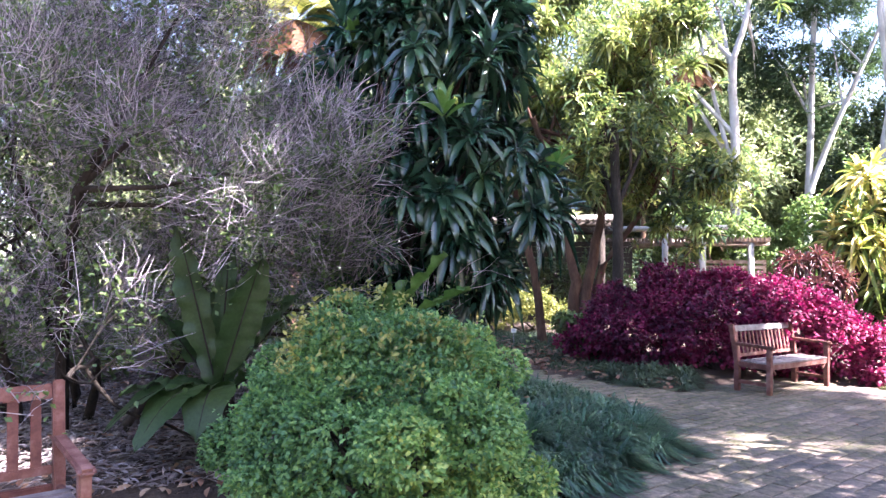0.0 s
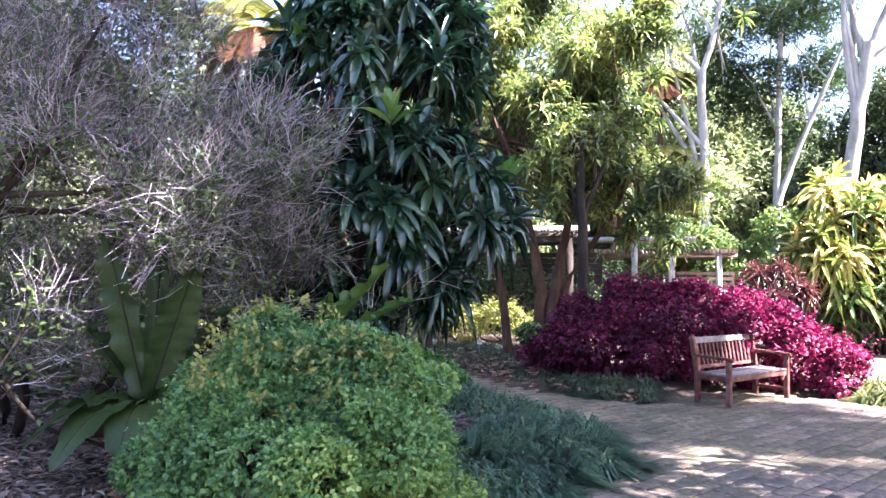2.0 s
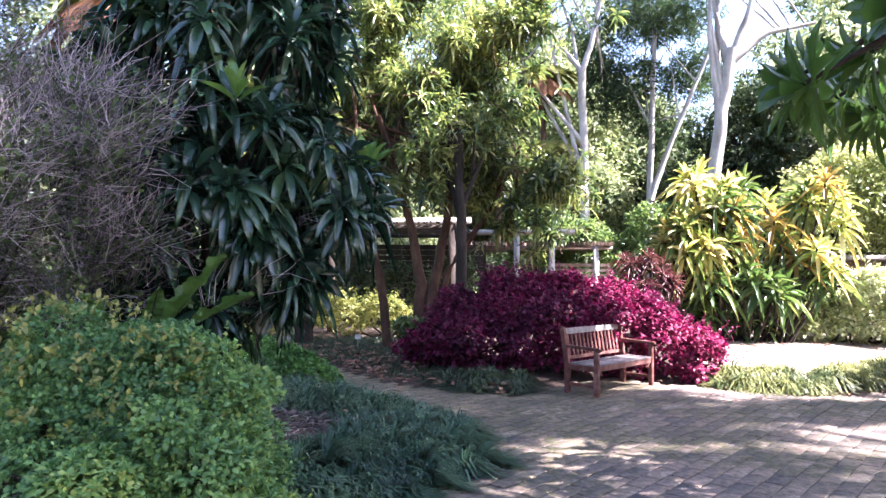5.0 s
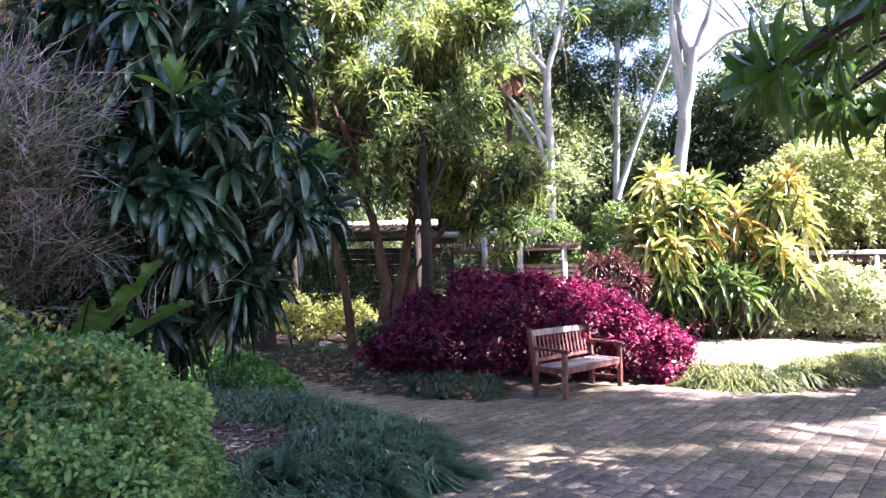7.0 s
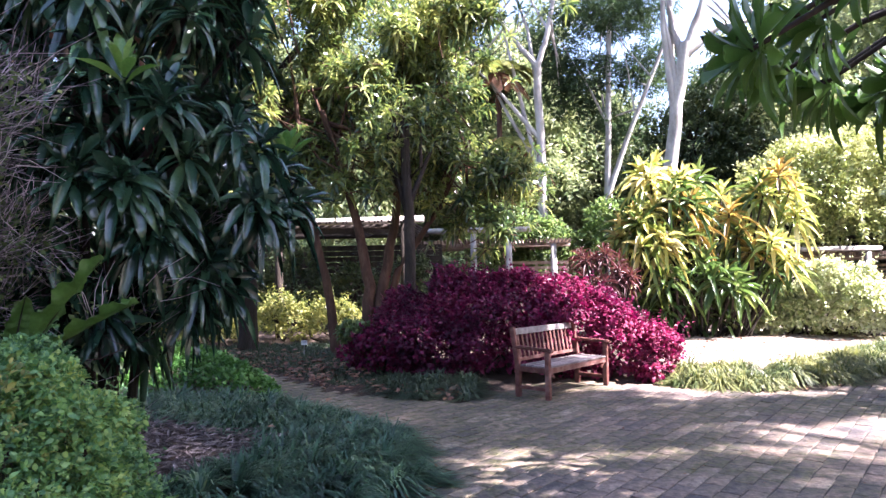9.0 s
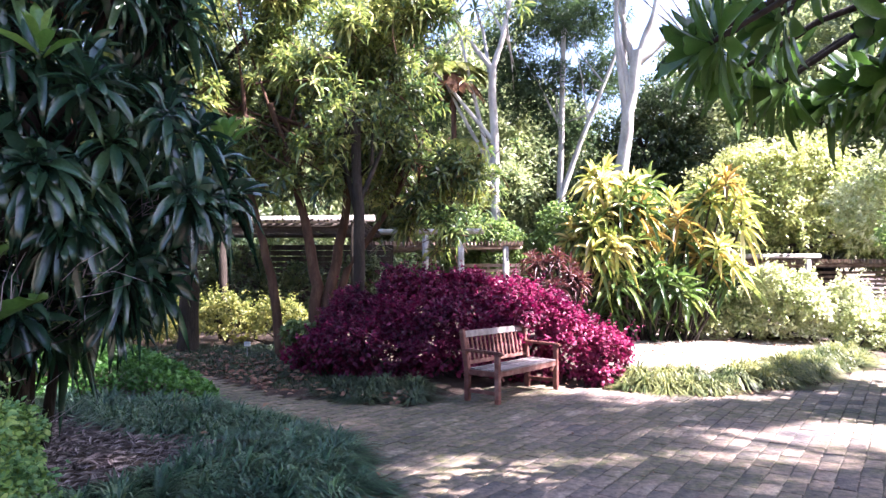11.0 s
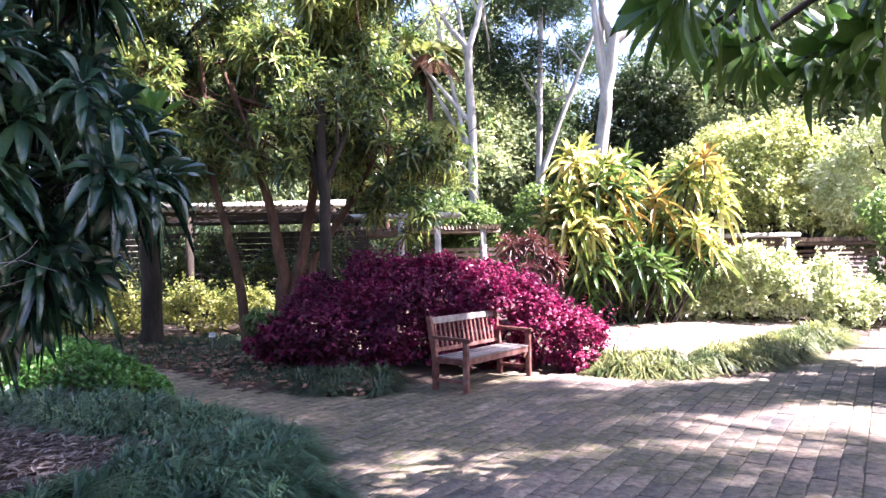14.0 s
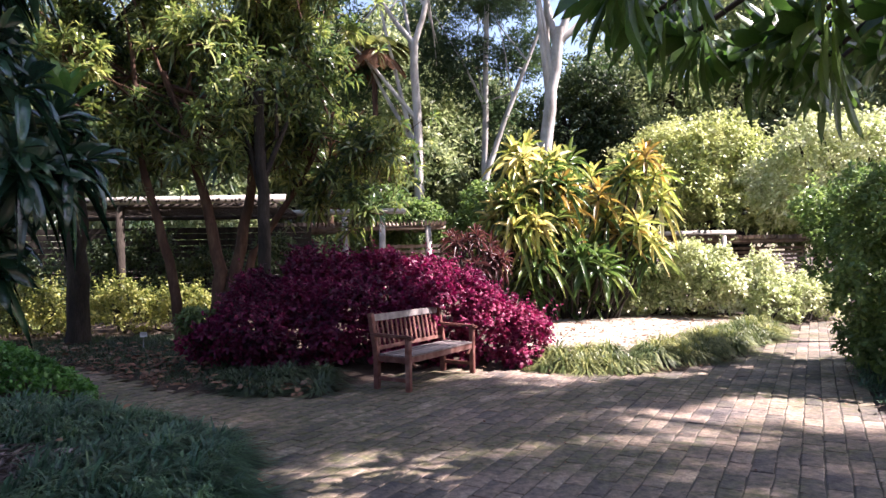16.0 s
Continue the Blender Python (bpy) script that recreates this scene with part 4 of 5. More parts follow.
def dracaena():
    d = thing("dracaena_clump", "tall dense clump of dark glossy strap-leaved dracaena stems", "dracaena", at=(-0.5, 6.7, 0))
    off = np.array([-0.5, 6.7, 0])
    shell, out = on_lobes([(-0.55, 6.7, 3.5, 1.15, 0.95, 1.0), (-0.4, 6.6, 2.4, 0.95, 0.9, 1.0), (-0.3, 6.6, 1.85, 0.8, 0.75, 0.7), (0.35, 6.5, 2.35, 0.6, 0.6, 0.7), (-1.1, 6.9, 3.3, 0.8, 0.8, 0.8), (-0.3, 6.8, 4.4, 0.9, 0.8, 0.8), (-0.85, 6.9, 1.35, 0.6, 0.6, 0.5), (-1.0, 6.9, 2.2, 0.8, 0.8, 1.0)], 290, 0.84, -0.9)
    extra = [((0.85, 6.35, 2.55), (0.5, -0.3, 0.8)), ((1.02, 6.5, 2.3), (0.7, -0.2, 0.7)), ((0.75, 6.2, 2.15), (0.5, -0.6, 0.6)), ((0.05, 5.75, 2.95), (0, -0.4, 1)), ((0.2, 5.9, 3.7), (0.2, -0.3, 1)), ((-0.55, 5.7, 2.35), (-0.2, -0.5, 0.9)), ((-1.2, 6.0, 4.0), (-0.2, -0.2, 1)), ((-0.7, 6.0, 4.3), (0, -0.1, 1)), ((0.4, 6.2, 4.35), (0.2, -0.1, 1))]
    sets, near, stems = [], [], []
    for p, o in zip(shell, out):
        sets.append(rosette(p, unit(o * 0.7 + np.array([0, 0, 0.75]) + rng.normal(size=3) * 0.35), 19, 0.31 + 0.08 * rng.random(), 0.09, 1.0 + 0.25 * rng.random(), 0.5 + 0.4 * rng.random()))
        stems.append(p)
    for p, o in extra:
        near.append(rosette(p, o, 24, 0.36, 0.086, 1.05, 0.65))
        stems.append(np.array(p))
    g = gather(sets)
    v, f = leaves(STRAP, g[0] - off, *g[1:])
    part("foliage", mesh_of("foliage", v, f, True), M["dracaena"], d)
    g = gather(near)
    g[0] = g[0] - off
    leaf_objects(d, g, M["dracaena"])
    tops = [(-1.1, 6.1, 3.9), (-0.2, 5.6, 3.1), (0.9, 6.4, 2.7), (-0.5, 6.0, 4.5)]
    g = gather([rosette(t, (0, -0.2, 1), 9, 0.36, 0.085, 0.4, 0.2) for t in tops])
    v, f = leaves(STRAP, g[0] - off, *g[1:])
    part("young_leaves", mesh_of("young_leaves", v, f, True), M["dracaena_young"], d, "fresh light green shoots")
    for i in range(9):
        foot = np.array([-0.75 + rng.normal() * 0.22, 7.15 + rng.normal() * 0.2, 0])
        foot[2] = float(ground_z(foot[0], foot[1])) - 0.05
        tip = stems[(i * 11) % len(stems)]
        mid = np.array([foot[0] * 0.75 + tip[0] * 0.25, foot[1] * 0.75 + tip[1] * 0.25, max(1.5, tip[2] * 0.65)])
        v, f = tubes([[(*(foot - off), 0.05), (*(mid - off), 0.04), (*(tip - off), 0.025)]], 7)
        part("stem", mesh_of("stem", v, f, True), M["bark"], d)


dracaena()


def nest_fern(name, at, fronds, label, leaf=M["nest_fern"]):
    """Bird's nest fern: wide wavy fronds from one crown. fronds: way, length, width, droop."""
    n = thing(name, label, "fern", at=at)
    stump = bmesh.new()
    bmesh.ops.create_cone(stump, cap_ends=True, segments=10, radius1=0.16, radius2=0.12, depth=at[2] + 0.06, matrix=pose(0, 0, -(at[2] - 0.0) / 2))
    part("root_mass", stump, M["bark"], n)
    for k, (way, length, width, droop) in enumerate(fronds):
        rows_ = 34
        d = unit(np.array(way, float))
        s = unit(np.cross(d, np.array([0.01, 0.02, 1.0])))
        if abs(d[2]) > 0.85:
            s = unit(np.array([1.0, -0.15 + 0.3 * (k % 3), 0]))
        u = np.cross(s, d)
        v, f = [], []
        for i in range(rows_ + 1):
            q = i / rows_
            w = width / 2 * (0.3 + 0.7 * min(1, q / 0.4)) * (math.cos(max(0, q - 0.55) / 0.45 * math.pi / 2) ** 0.6 if q > 0.55 else 1)
            c = d * length * q - np.array([0, 0, droop * length * q * q])
            for j, side in enumerate((-1, -0.5, 0, 0.5, 1)):
                wave = (0.028 * math.sin(i * 0.8 + (k + 1) * side * 2) + 0.012 * math.sin(i * 2.1 + k)) * abs(side) + 0.035 * abs(side)
                v.append(c + s * w * side * (1 + 0.05 * math.sin(i * 1.3 + k * 2 + side)) + u * (wave - (0.012 if side == 0 else 0)))
        for i in range(rows_):
            for j in range(4):
                a = i * 5 + j
                f.append((a, a + 5, a + 6, a + 1))
        fr = part("frond", mesh_of("frond", np.array(v), np.array(f), True), leaf, n)
        mid = tubes([[(*(d * length * q - np.array([0, 0, droop * length * q * q]) - u * 0.006), 0.009 * (1 - 0.7 * q)) for q in np.linspace(0, 0.97, 8)]], 5)
        part("midrib", mesh_of("midrib", *mid, True), M["bark"], fr, "dark midrib")


nest_fern("birds_nest_fern", (-1.92, 4.85, 0.62), [((-0.26, 0, 1), 1.4, 0.27, 0.02), ((0.02, 0.1, 1), 1.42, 0.16, 0.02), ((0.3, -0.05, 1), 1.2, 0.3, 0.05), ((-0.1, 0.3, 1), 1.0, 0.22, 0.06),
          ((0.55, 0.3, 0.9), 1.1, 0.28, 0.1), ((-0.6, 0.2, 0.8), 1.0, 0.26, 0.15), ((-0.85, -0.5, 0.7), 1.0, 0.4, 0.8), ((-0.4, -0.7, 0.7), 0.95, 0.4, 0.95), ((0.08, -0.75, 0.7), 0.8, 0.38, 0.95), ((-0.95, 0.0, 0.4), 0.85, 0.34, 0.4), ((0.7, -0.2, 0.5), 0.9, 0.24, 0.2)],
          "bird's nest fern with wide upright wavy green fronds")
nest_fern("birds_nest_fern", (-0.75, 5.2, 1.0), [((0.55, -0.25, 0.8), 1.1, 0.17, 0.12), ((0.75, -0.25, 0.6), 1.05, 0.16, 0.15), ((0.2, -0.1, 1), 0.6, 0.15, 0.1), ((-0.5, -0.3, 0.8), 0.7, 0.16, 0.15), ((0.3, 0.5, 0.8), 0.8, 0.16, 0.15)],
          "bird's nest fern with light green fronds behind the bush", M["fern_light"])


def cordyline(name, label, centres, material, count=16, length=0.5, width=0.055, low=None, group=""):
    c = np.array([p for p, _ in centres])
    off = np.array([c[:, 0].mean(), c[:, 1].mean(), 0])
    s = thing(name, label, "cordyline", group, at=tuple(off))
    for k, (p, o) in enumerate(centres):
        b = rosette(p, o, count, length, width, 1.0, 0.6)
        v, f = leaves(STRAP, b[0] - off, *b[1:])
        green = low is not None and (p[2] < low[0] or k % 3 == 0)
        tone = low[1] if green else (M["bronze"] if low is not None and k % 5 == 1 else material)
        part("leaf_head", mesh_of("leaf_head", v, f, True), tone, s)
        foot = np.array([p[0] * 0.5 + off[0] * 0.5, p[1] * 0.5 + off[1] * 0.5, 0])
        foot[2] = float(ground_z(foot[0], foot[1])) - 0.05
        mid = (foot + p) / 2 + rng.normal(size=3) * 0.08
        v, f = tubes([[(*(foot - off), 0.03), (*(mid - off), 0.025), (*(np.array(p) - off), 0.018)]], 6)
        part("stem", mesh_of("stem", v, f, True), M["bark"], s)


p, o = on_lobes([(9.6, 13.9, 2.2, 1.5, 1.0, 1.5), (8.7, 13.8, 2.6, 0.9, 0.8, 1.3), (11.0, 13.3, 2.6, 0.8, 0.7, 1.2), (9.4, 13.2, 1.2, 1.2, 0.6, 0.8), (8.3, 13.6, 1.8, 0.7, 0.6, 1.0), (10.6, 13.4, 1.5, 0.8, 0.6, 0.9)], 88, 0.65, -0.8)
heads = [(q, unit(w * 0.5 + rng.normal(size=3) * 0.25 + np.array([0, 0, 0.8]))) for q, w in zip(p, o)] + [(np.array(q), (0, -0.1, 1)) for q in ((8.45, 13.9, 3.85), (8.8, 13.7, 3.5), (9.5, 13.6, 3.6), (11.2, 12.95, 3.75), (10.9, 13.1, 3.3))]
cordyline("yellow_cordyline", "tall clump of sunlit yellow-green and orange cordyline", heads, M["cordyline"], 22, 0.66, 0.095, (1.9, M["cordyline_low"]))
p, o = on_lobes([(6.95, 13.1, 1.45, 0.75, 0.6, 0.65)], 22, 0.6, -0.3)
cordyline("maroon_cordyline", "small maroon-leaved cordyline behind the magenta shrub", [(q, unit(w * 0.5 + np.array([0, 0, 0.8]))) for q, w in zip(p, o)], M["maroon"], 16, 0.34, 0.045)

shrub("pale_shrub", "pale green shrub beside the pergola, strong sun put into its creamy leaf colour", [(12.6, 13.1, 0.72, 1.2, 0.9, 1.0), (13.6, 12.6, 0.62, 1.0, 0.8, 0.85), (11.8, 13.4, 0.55, 0.9, 0.8, 0.75)], 4200, 6, 0.1, 0.05, M["cream"], OVAL, 16, shoots=120)
shrub("pale_shrub", "low variegated shrub at the bend of the path, paled to carry strong sun", [(13.6, 11.9, 0.4, 0.8, 0.5, 0.5), (14.8, 11.9, 0.4, 0.9, 0.5, 0.5), (15.6, 12.6, 0.5, 0.8, 0.6, 0.6)], 1500, 6, 0.1, 0.045, M["cream"], OVAL, 8, shoots=60)
shrub("yellow_shrub", "sunlit yellow-green shrub beyond the dark trunks", [(-1.1, 16.7, 0.6, 0.9, 0.6, 0.75), (-2.4, 17.0, 0.6, 0.9, 0.7, 0.8), (0.7, 16.3, 0.5, 0.8, 0.5, 0.6), (1.8, 15.9, 0.5, 0.7, 0.5, 0.6), (-3.8, 17.2, 0.5, 0.9, 0.7, 0.7)], 2600, 6, 0.085, 0.045, M["yellow_leaf"], OVAL, 14, inner=0.5, shoots=420, clump=0.5)
shrub("silver_shrub", "small grey-green shrub at the foot of the trees", [(2.0, 11.5, 0.5, 0.32, 0.28, 0.42)], 260, 5, 0.1, 0.055, M["shrub_small"], OVAL, 6)
shrub("shaded_undergrowth", "green undergrowth under the twiggy shrub, coloured dark for its shade", [(-7.5, 9.0, 0.7, 1.2, 0.8, 0.9), (-5.6, 10.2, 0.7, 1.3, 0.8, 0.9), (-3.8, 10.6, 0.8, 1.2, 0.8, 1.0), (-2.2, 10.4, 0.7, 1.0, 0.7, 0.9), (-9.4, 8.4, 0.8, 1.2, 0.9, 1.1), (-6.6, 12.0, 1.4, 1.4, 1.0, 1.2), (-5.0, 8.0, 0.7, 1.0, 0.8, 0.8), (-3.2, 8.4, 0.7, 1.1, 0.8, 0.8), (-7.0, 7.4, 0.8, 1.1, 0.8, 0.9)],
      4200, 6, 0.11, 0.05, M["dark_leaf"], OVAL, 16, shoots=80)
shrub("shaded_undergrowth", "green undergrowth behind the pergola posts, coloured dark for its shade", [(-5 + i * 1.5, 20.4 - i * 0.28, 1.0, 1.1, 0.7, 1.1 + 0.35 * math.sin(i * 2.1)) for i in range(7)], 2600, 6, 0.14, 0.06, M["dark_leaf"], OVAL, 14, shoots=60)


# ---- trees ----
def tree(name, label, trunks, lobes, n, per, leaf, wide, leaves_m, bark, shape=DIAMOND, inner=0.45, low=-0.9, lift=0.3, droop=0.2, limbs=10, group="", loose=0.9, clump=True, spread=0.8, limb_r=0.75):
    """trunks: lists of (x, y, z, radius) from the ground up; limbs run from the trunk tops into the lobes."""
    root = trunks[0][0]
    off = np.array([root[0], root[1], 0])
    t = thing(name, label, "tree", group, at=(root[0], root[1], 0))
    fresh = []
    for k, tr in enumerate(trunks):
        pts = np.array(tr, float)
        s = np.linspace(0, len(pts) - 1, 4 * len(pts))
        dense = np.stack([np.interp(s, np.arange(len(pts)), pts[:, i]) for i in range(4)], -1)
        dense[1:-1, :2] += rng.normal(size=(len(dense) - 2, 2)) * dense[1:-1, 3:4] * 0.12
        dense[0, 3] *= 1.25
        v, f = tubes([[(*(q[:3] - off), q[3]) for q in dense]], 10)
        part("trunk", mesh_of("trunk", v, f, True), bark, t)
    lb = np.array(lobes, float)
    for i in range(limbs):
        tr = trunks[i % len(trunks)]
        h = 0.25 + 0.75 * ((i // len(trunks)) * 0.37 % 1)
        a = np.array(tr[-1][:3]) * h + np.array(tr[-2][:3]) * (1 - h)
        l = lb[i % len(lb)]
        e = l[:3] + l[3:] * unit(rng.normal(size=3)) * 0.7
        m = (a + e) / 2 + rng.normal(size=3) * 0.2
        r = tr[-1][3] * limb_r
        fresh.append([(*(a - off), r), (*(m - off), r * 0.6), (*(e - off), r * 0.2)])
    for path in fresh:
        v, f = tubes([path], 5)
        part("limb", mesh_of("limb", v, f, True), bark, t)
    if n:
        p, o = on_lobes(clumped(lobes) if clump else lobes, n, inner, low)
        p = p + rng.normal(size=p.shape) * 0.16
        v, f = sprigs(p - off, o, per, leaf, wide, shape, loose, lift, droop, spread)
        part("crown", mesh_of("crown", v, f), leaves_m, t)
    return t


# multi-stemmed tree over the magenta shrub, leaves in whorls
C_LOBES = [(2.7, 13.4, 4.9, 1.6, 1.2, 1.3), (1.0, 13.7, 5.0, 1.3, 1.0, 1.5), (4.4, 13.1, 4.4, 1.1, 1.0, 1.1), (2.9, 13.2, 6.6, 1.7, 1.2, 1.3), (0.9, 13.8, 3.6, 1.0, 0.8, 0.6), (4.0, 12.8, 3.4, 0.9, 0.8, 0.5), (2.4, 12.8, 3.5, 0.9, 0.7, 0.5),
           (5.1, 12.9, 3.6, 0.6, 0.7, 0.6), (4.4, 12.7, 2.45, 0.6, 0.5, 0.32), (4.3, 13.2, 6.4, 1.0, 1.0, 1.1), (0.8, 13.9, 7.2, 1.6, 1.2, 1.4), (-0.4, 14.2, 4.2, 0.9, 0.8, 0.8), (-0.6, 14.2, 5.8, 1.0, 0.9, 1.0)]
whorl_tree = tree("multi_stem_tree", "multi-stemmed tree with narrow olive-green leaves in whorls",
     [[(2.2, 13.2, 0.0, 0.14), (2.35, 13.2, 1.4, 0.11), (2.1, 13.3, 2.8, 0.08), (1.5, 13.5, 4.8, 0.05)], [(2.35, 13.15, 0.0, 0.13), (2.55, 13.2, 1.2, 0.11), (2.9, 13.3, 2.8, 0.08), (3.0, 13.2, 5.6, 0.05)],
      [(2.45, 13.3, 0.2, 0.1), (2.9, 13.25, 1.7, 0.07), (3.7, 13.1, 2.9, 0.05), (4.3, 13.0, 4.2, 0.03)], [(1.75, 13.6, 0.0, 0.1), (1.55, 13.6, 1.6, 0.085), (1.15, 13.6, 3.2, 0.06), (1.0, 13.7, 5.2, 0.04)]],
     C_LOBES, 0, 0, 0, 0, M["tree_leaf"], M["bark_red"], limbs=39)


def whorls(owner, lobes, n, count, length, width, material, branch):
    """Narrow leaves in drooping whorls at the ends of thin twigs, in loose tiers with gaps between."""
    off = np.array(owner.location)
    small = clumped(lobes, 8, 0.34)
    p, o = on_lobes([q for k, q in enumerate(small) if k % 9], n, 0.3, -0.9)
    p = p + rng.normal(size=p.shape) * np.where(rng.random((n, 1)) < 0.15, 0.5, 0.07) * np.array([1, 0.7, 0.7])
    sets, twigs = [], []
    for k, (q, w) in enumerate(zip(p, o)):
        way = unit(w * 0.6 + np.array([0, 0, 0.7]) + rng.normal(size=3) * 0.25)
        sets.append(rosette(q, way, count, length * (0.75 + 0.5 * rng.random()), width, 0.85, 0.45))
        if k % 2 == 0:
            foot = q - way * 0.25 - w * 0.3 + rng.normal(size=3) * 0.08
            twigs.append([(*(foot - off), 0.009), (*((foot + q) / 2 - off + rng.normal(size=3) * 0.03), 0.007), (*(q - off), 0.005)])
    g = gather(sets)
    v, f = leaves(OVAL, g[0] - off, *g[1:])
    part("crown", mesh_of("crown", v, f), material, owner)
    v, f = tubes(twigs, 4)
    tagged(part("twig_mass", mesh_of("twig_mass", v, f, True), branch, owner), kind="stuff")


whorls(whorl_tree, C_LOBES, 3000, 15, 0.25, 0.054, M["tree_leaf"], M["bark_red"])
tree("dark_trunk_tree", "straight dark-barked tree trunk rising from the shaded bed", [[(0.0, 14.9, -0.05, 0.2), (0.0, 14.9, 2.5, 0.18), (-0.05, 14.9, 6.5, 0.14)]],
     [(-0.4, 15.2, 6.6, 1.8, 1.4, 1.5), (-1.8, 15.6, 5.6, 1.5, 1.2, 1.2), (-1.2, 15.8, 7.6, 1.6, 1.2, 1.2), (0.9, 15.4, 6.6, 1.3, 1.0, 1.2), (2.2, 15.2, 7.6, 1.4, 1.0, 1.3), (0.6, 15.4, 4.9, 1.0, 0.8, 0.9)], 2200, 8, 0.16, 0.045, M["tree_leaf"], M["bark"], OVAL, limbs=10)
tree("dark_trunk_tree", "slim dark tree trunk behind the magenta shrub", [[(2.95, 12.2, -0.05, 0.11), (2.95, 12.2, 2.0, 0.1), (2.9, 12.3, 4.4, 0.08)]], [(3.0, 12.5, 4.2, 1.0, 0.8, 0.8)], 220, 8, 0.16, 0.04, M["tree_leaf"], M["bark"], OVAL, limbs=6)

GUM_LOBES = [(0, 0, 0, 2.2, 1.8, 1.2), (1.5, 0.5, 0.8, 1.8, 1.5, 1.0), (-1.6, 0.3, 0.6, 1.8, 1.5, 1.0)]


def lobes_at(x, y, z, s=1.0):
    return [(x + a * s, y + b * s, z + c * s, d * s, e * s, f * s) for a, b, c, d, e, f in GUM_LOBES]


tree("gum_tree", "tall pale-barked gum tree with a forked trunk", [[(10.0, 23.8, 0, 0.22), (10.0, 23.8, 3.4, 0.18), (9.85, 23.7, 9.4, 0.14)], [(9.85, 23.7, 9.3, 0.11), (9.25, 23.95, 10.1, 0.09), (8.3, 24.3, 11.6, 0.06)], [(9.85, 23.7, 9.3, 0.11), (10.15, 23.6, 10.2, 0.1), (10.5, 23.5, 12.0, 0.07)]],
     lobes_at(9.6, 24.2, 13.5) + [(7.2, 25.4, 10.0, 1.6, 1.0, 1.2), (8.4, 25.6, 8.4, 1.2, 0.8, 0.8), (11.2, 25.6, 9.4, 1.0, 0.8, 0.9)], 1500, 8, 0.26, 0.05, M["gum"], M["bark_white"], DIAMOND, 0.3, limbs=12, group="pale gum trees")
tree("gum_tree", "slender pale gum tree with a leaning second stem", [[(13.0, 24.7, 0, 0.17), (13.05, 24.65, 5.4, 0.13), (13.2, 24.5, 11.5, 0.09)], [(13.05, 24.6, 4.6, 0.12), (13.7, 24.4, 6.6, 0.1), (15.3, 23.7, 10.9, 0.06)]],
     lobes_at(13.8, 25.0, 11.8, 0.8) + [(14.6, 24.8, 9.3, 1.3, 0.9, 0.9), (12.3, 25.2, 9.6, 1.4, 0.9, 1.1), (15.8, 25.0, 10.2, 1.3, 0.9, 0.9), (11.3, 25.4, 10.8, 1.2, 0.9, 0.9), (13.4, 25.2, 7.6, 1.0, 0.8, 0.7), (12.0, 25.4, 8.3, 1.0, 0.7, 0.6)], 2300, 8, 0.24, 0.045, M["gum"], M["bark_white"], DIAMOND, 0.3, limbs=10, group="pale gum trees")
tree("gum_tree", "stout pale gum tree leaning over the cordylines", [[(13.4, 22.4, 0, 0.32), (14.2, 22.0, 5.7, 0.24), (14.75, 21.7, 9.8, 0.2)], [(14.75, 21.7, 9.6, 0.15), (15.3, 21.4, 11.2, 0.11), (15.5, 21.3, 13.2, 0.07)], [(14.7, 21.7, 9.3, 0.14), (15.8, 21.3, 10.3, 0.1), (17.4, 20.8, 10.6, 0.06)]],
     lobes_at(15.5, 21.8, 14.0), 600, 8, 0.26, 0.05, M["gum"], M["bark_white"], DIAMOND, 0.3, limbs=12, group="pale gum trees")
tree("dense_dark_tree", "dense dark-leaved tree behind the leaning gum", [[(18.6, 27.5, 0, 0.25), (18.7, 27.5, 4.0, 0.2), (18.6, 27.6, 8.5, 0.1)]],
     [(18.6, 27.4, 7.4, 2.4, 1.8, 2.0), (20.8, 26.8, 6.4, 2.2, 1.6, 1.8), (16.6, 27.6, 6.0, 1.6, 1.4, 1.6), (18.8, 27.2, 4.6, 2.6, 1.6, 1.6), (20.0, 27.2, 9.2, 2.0, 1.5, 1.5)], 3400, 7, 0.22, 0.09, M["dark_leaf"], M["bark"], OVAL, 0.6, limbs=10)
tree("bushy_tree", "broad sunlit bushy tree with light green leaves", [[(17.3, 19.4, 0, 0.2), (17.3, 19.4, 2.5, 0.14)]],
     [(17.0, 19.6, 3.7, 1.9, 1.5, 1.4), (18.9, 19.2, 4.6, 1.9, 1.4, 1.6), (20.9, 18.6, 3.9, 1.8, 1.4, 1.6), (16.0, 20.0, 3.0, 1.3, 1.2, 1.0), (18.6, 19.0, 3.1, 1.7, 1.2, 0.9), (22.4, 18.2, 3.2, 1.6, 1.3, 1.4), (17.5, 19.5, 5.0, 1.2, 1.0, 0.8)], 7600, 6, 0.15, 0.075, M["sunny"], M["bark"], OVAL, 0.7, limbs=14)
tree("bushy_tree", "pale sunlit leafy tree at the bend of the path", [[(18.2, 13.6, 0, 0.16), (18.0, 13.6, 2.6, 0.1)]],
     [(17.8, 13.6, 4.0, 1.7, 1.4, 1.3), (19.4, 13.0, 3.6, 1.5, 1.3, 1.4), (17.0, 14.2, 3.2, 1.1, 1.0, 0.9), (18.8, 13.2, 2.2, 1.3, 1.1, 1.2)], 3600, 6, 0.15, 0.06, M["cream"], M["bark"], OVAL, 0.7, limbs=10)


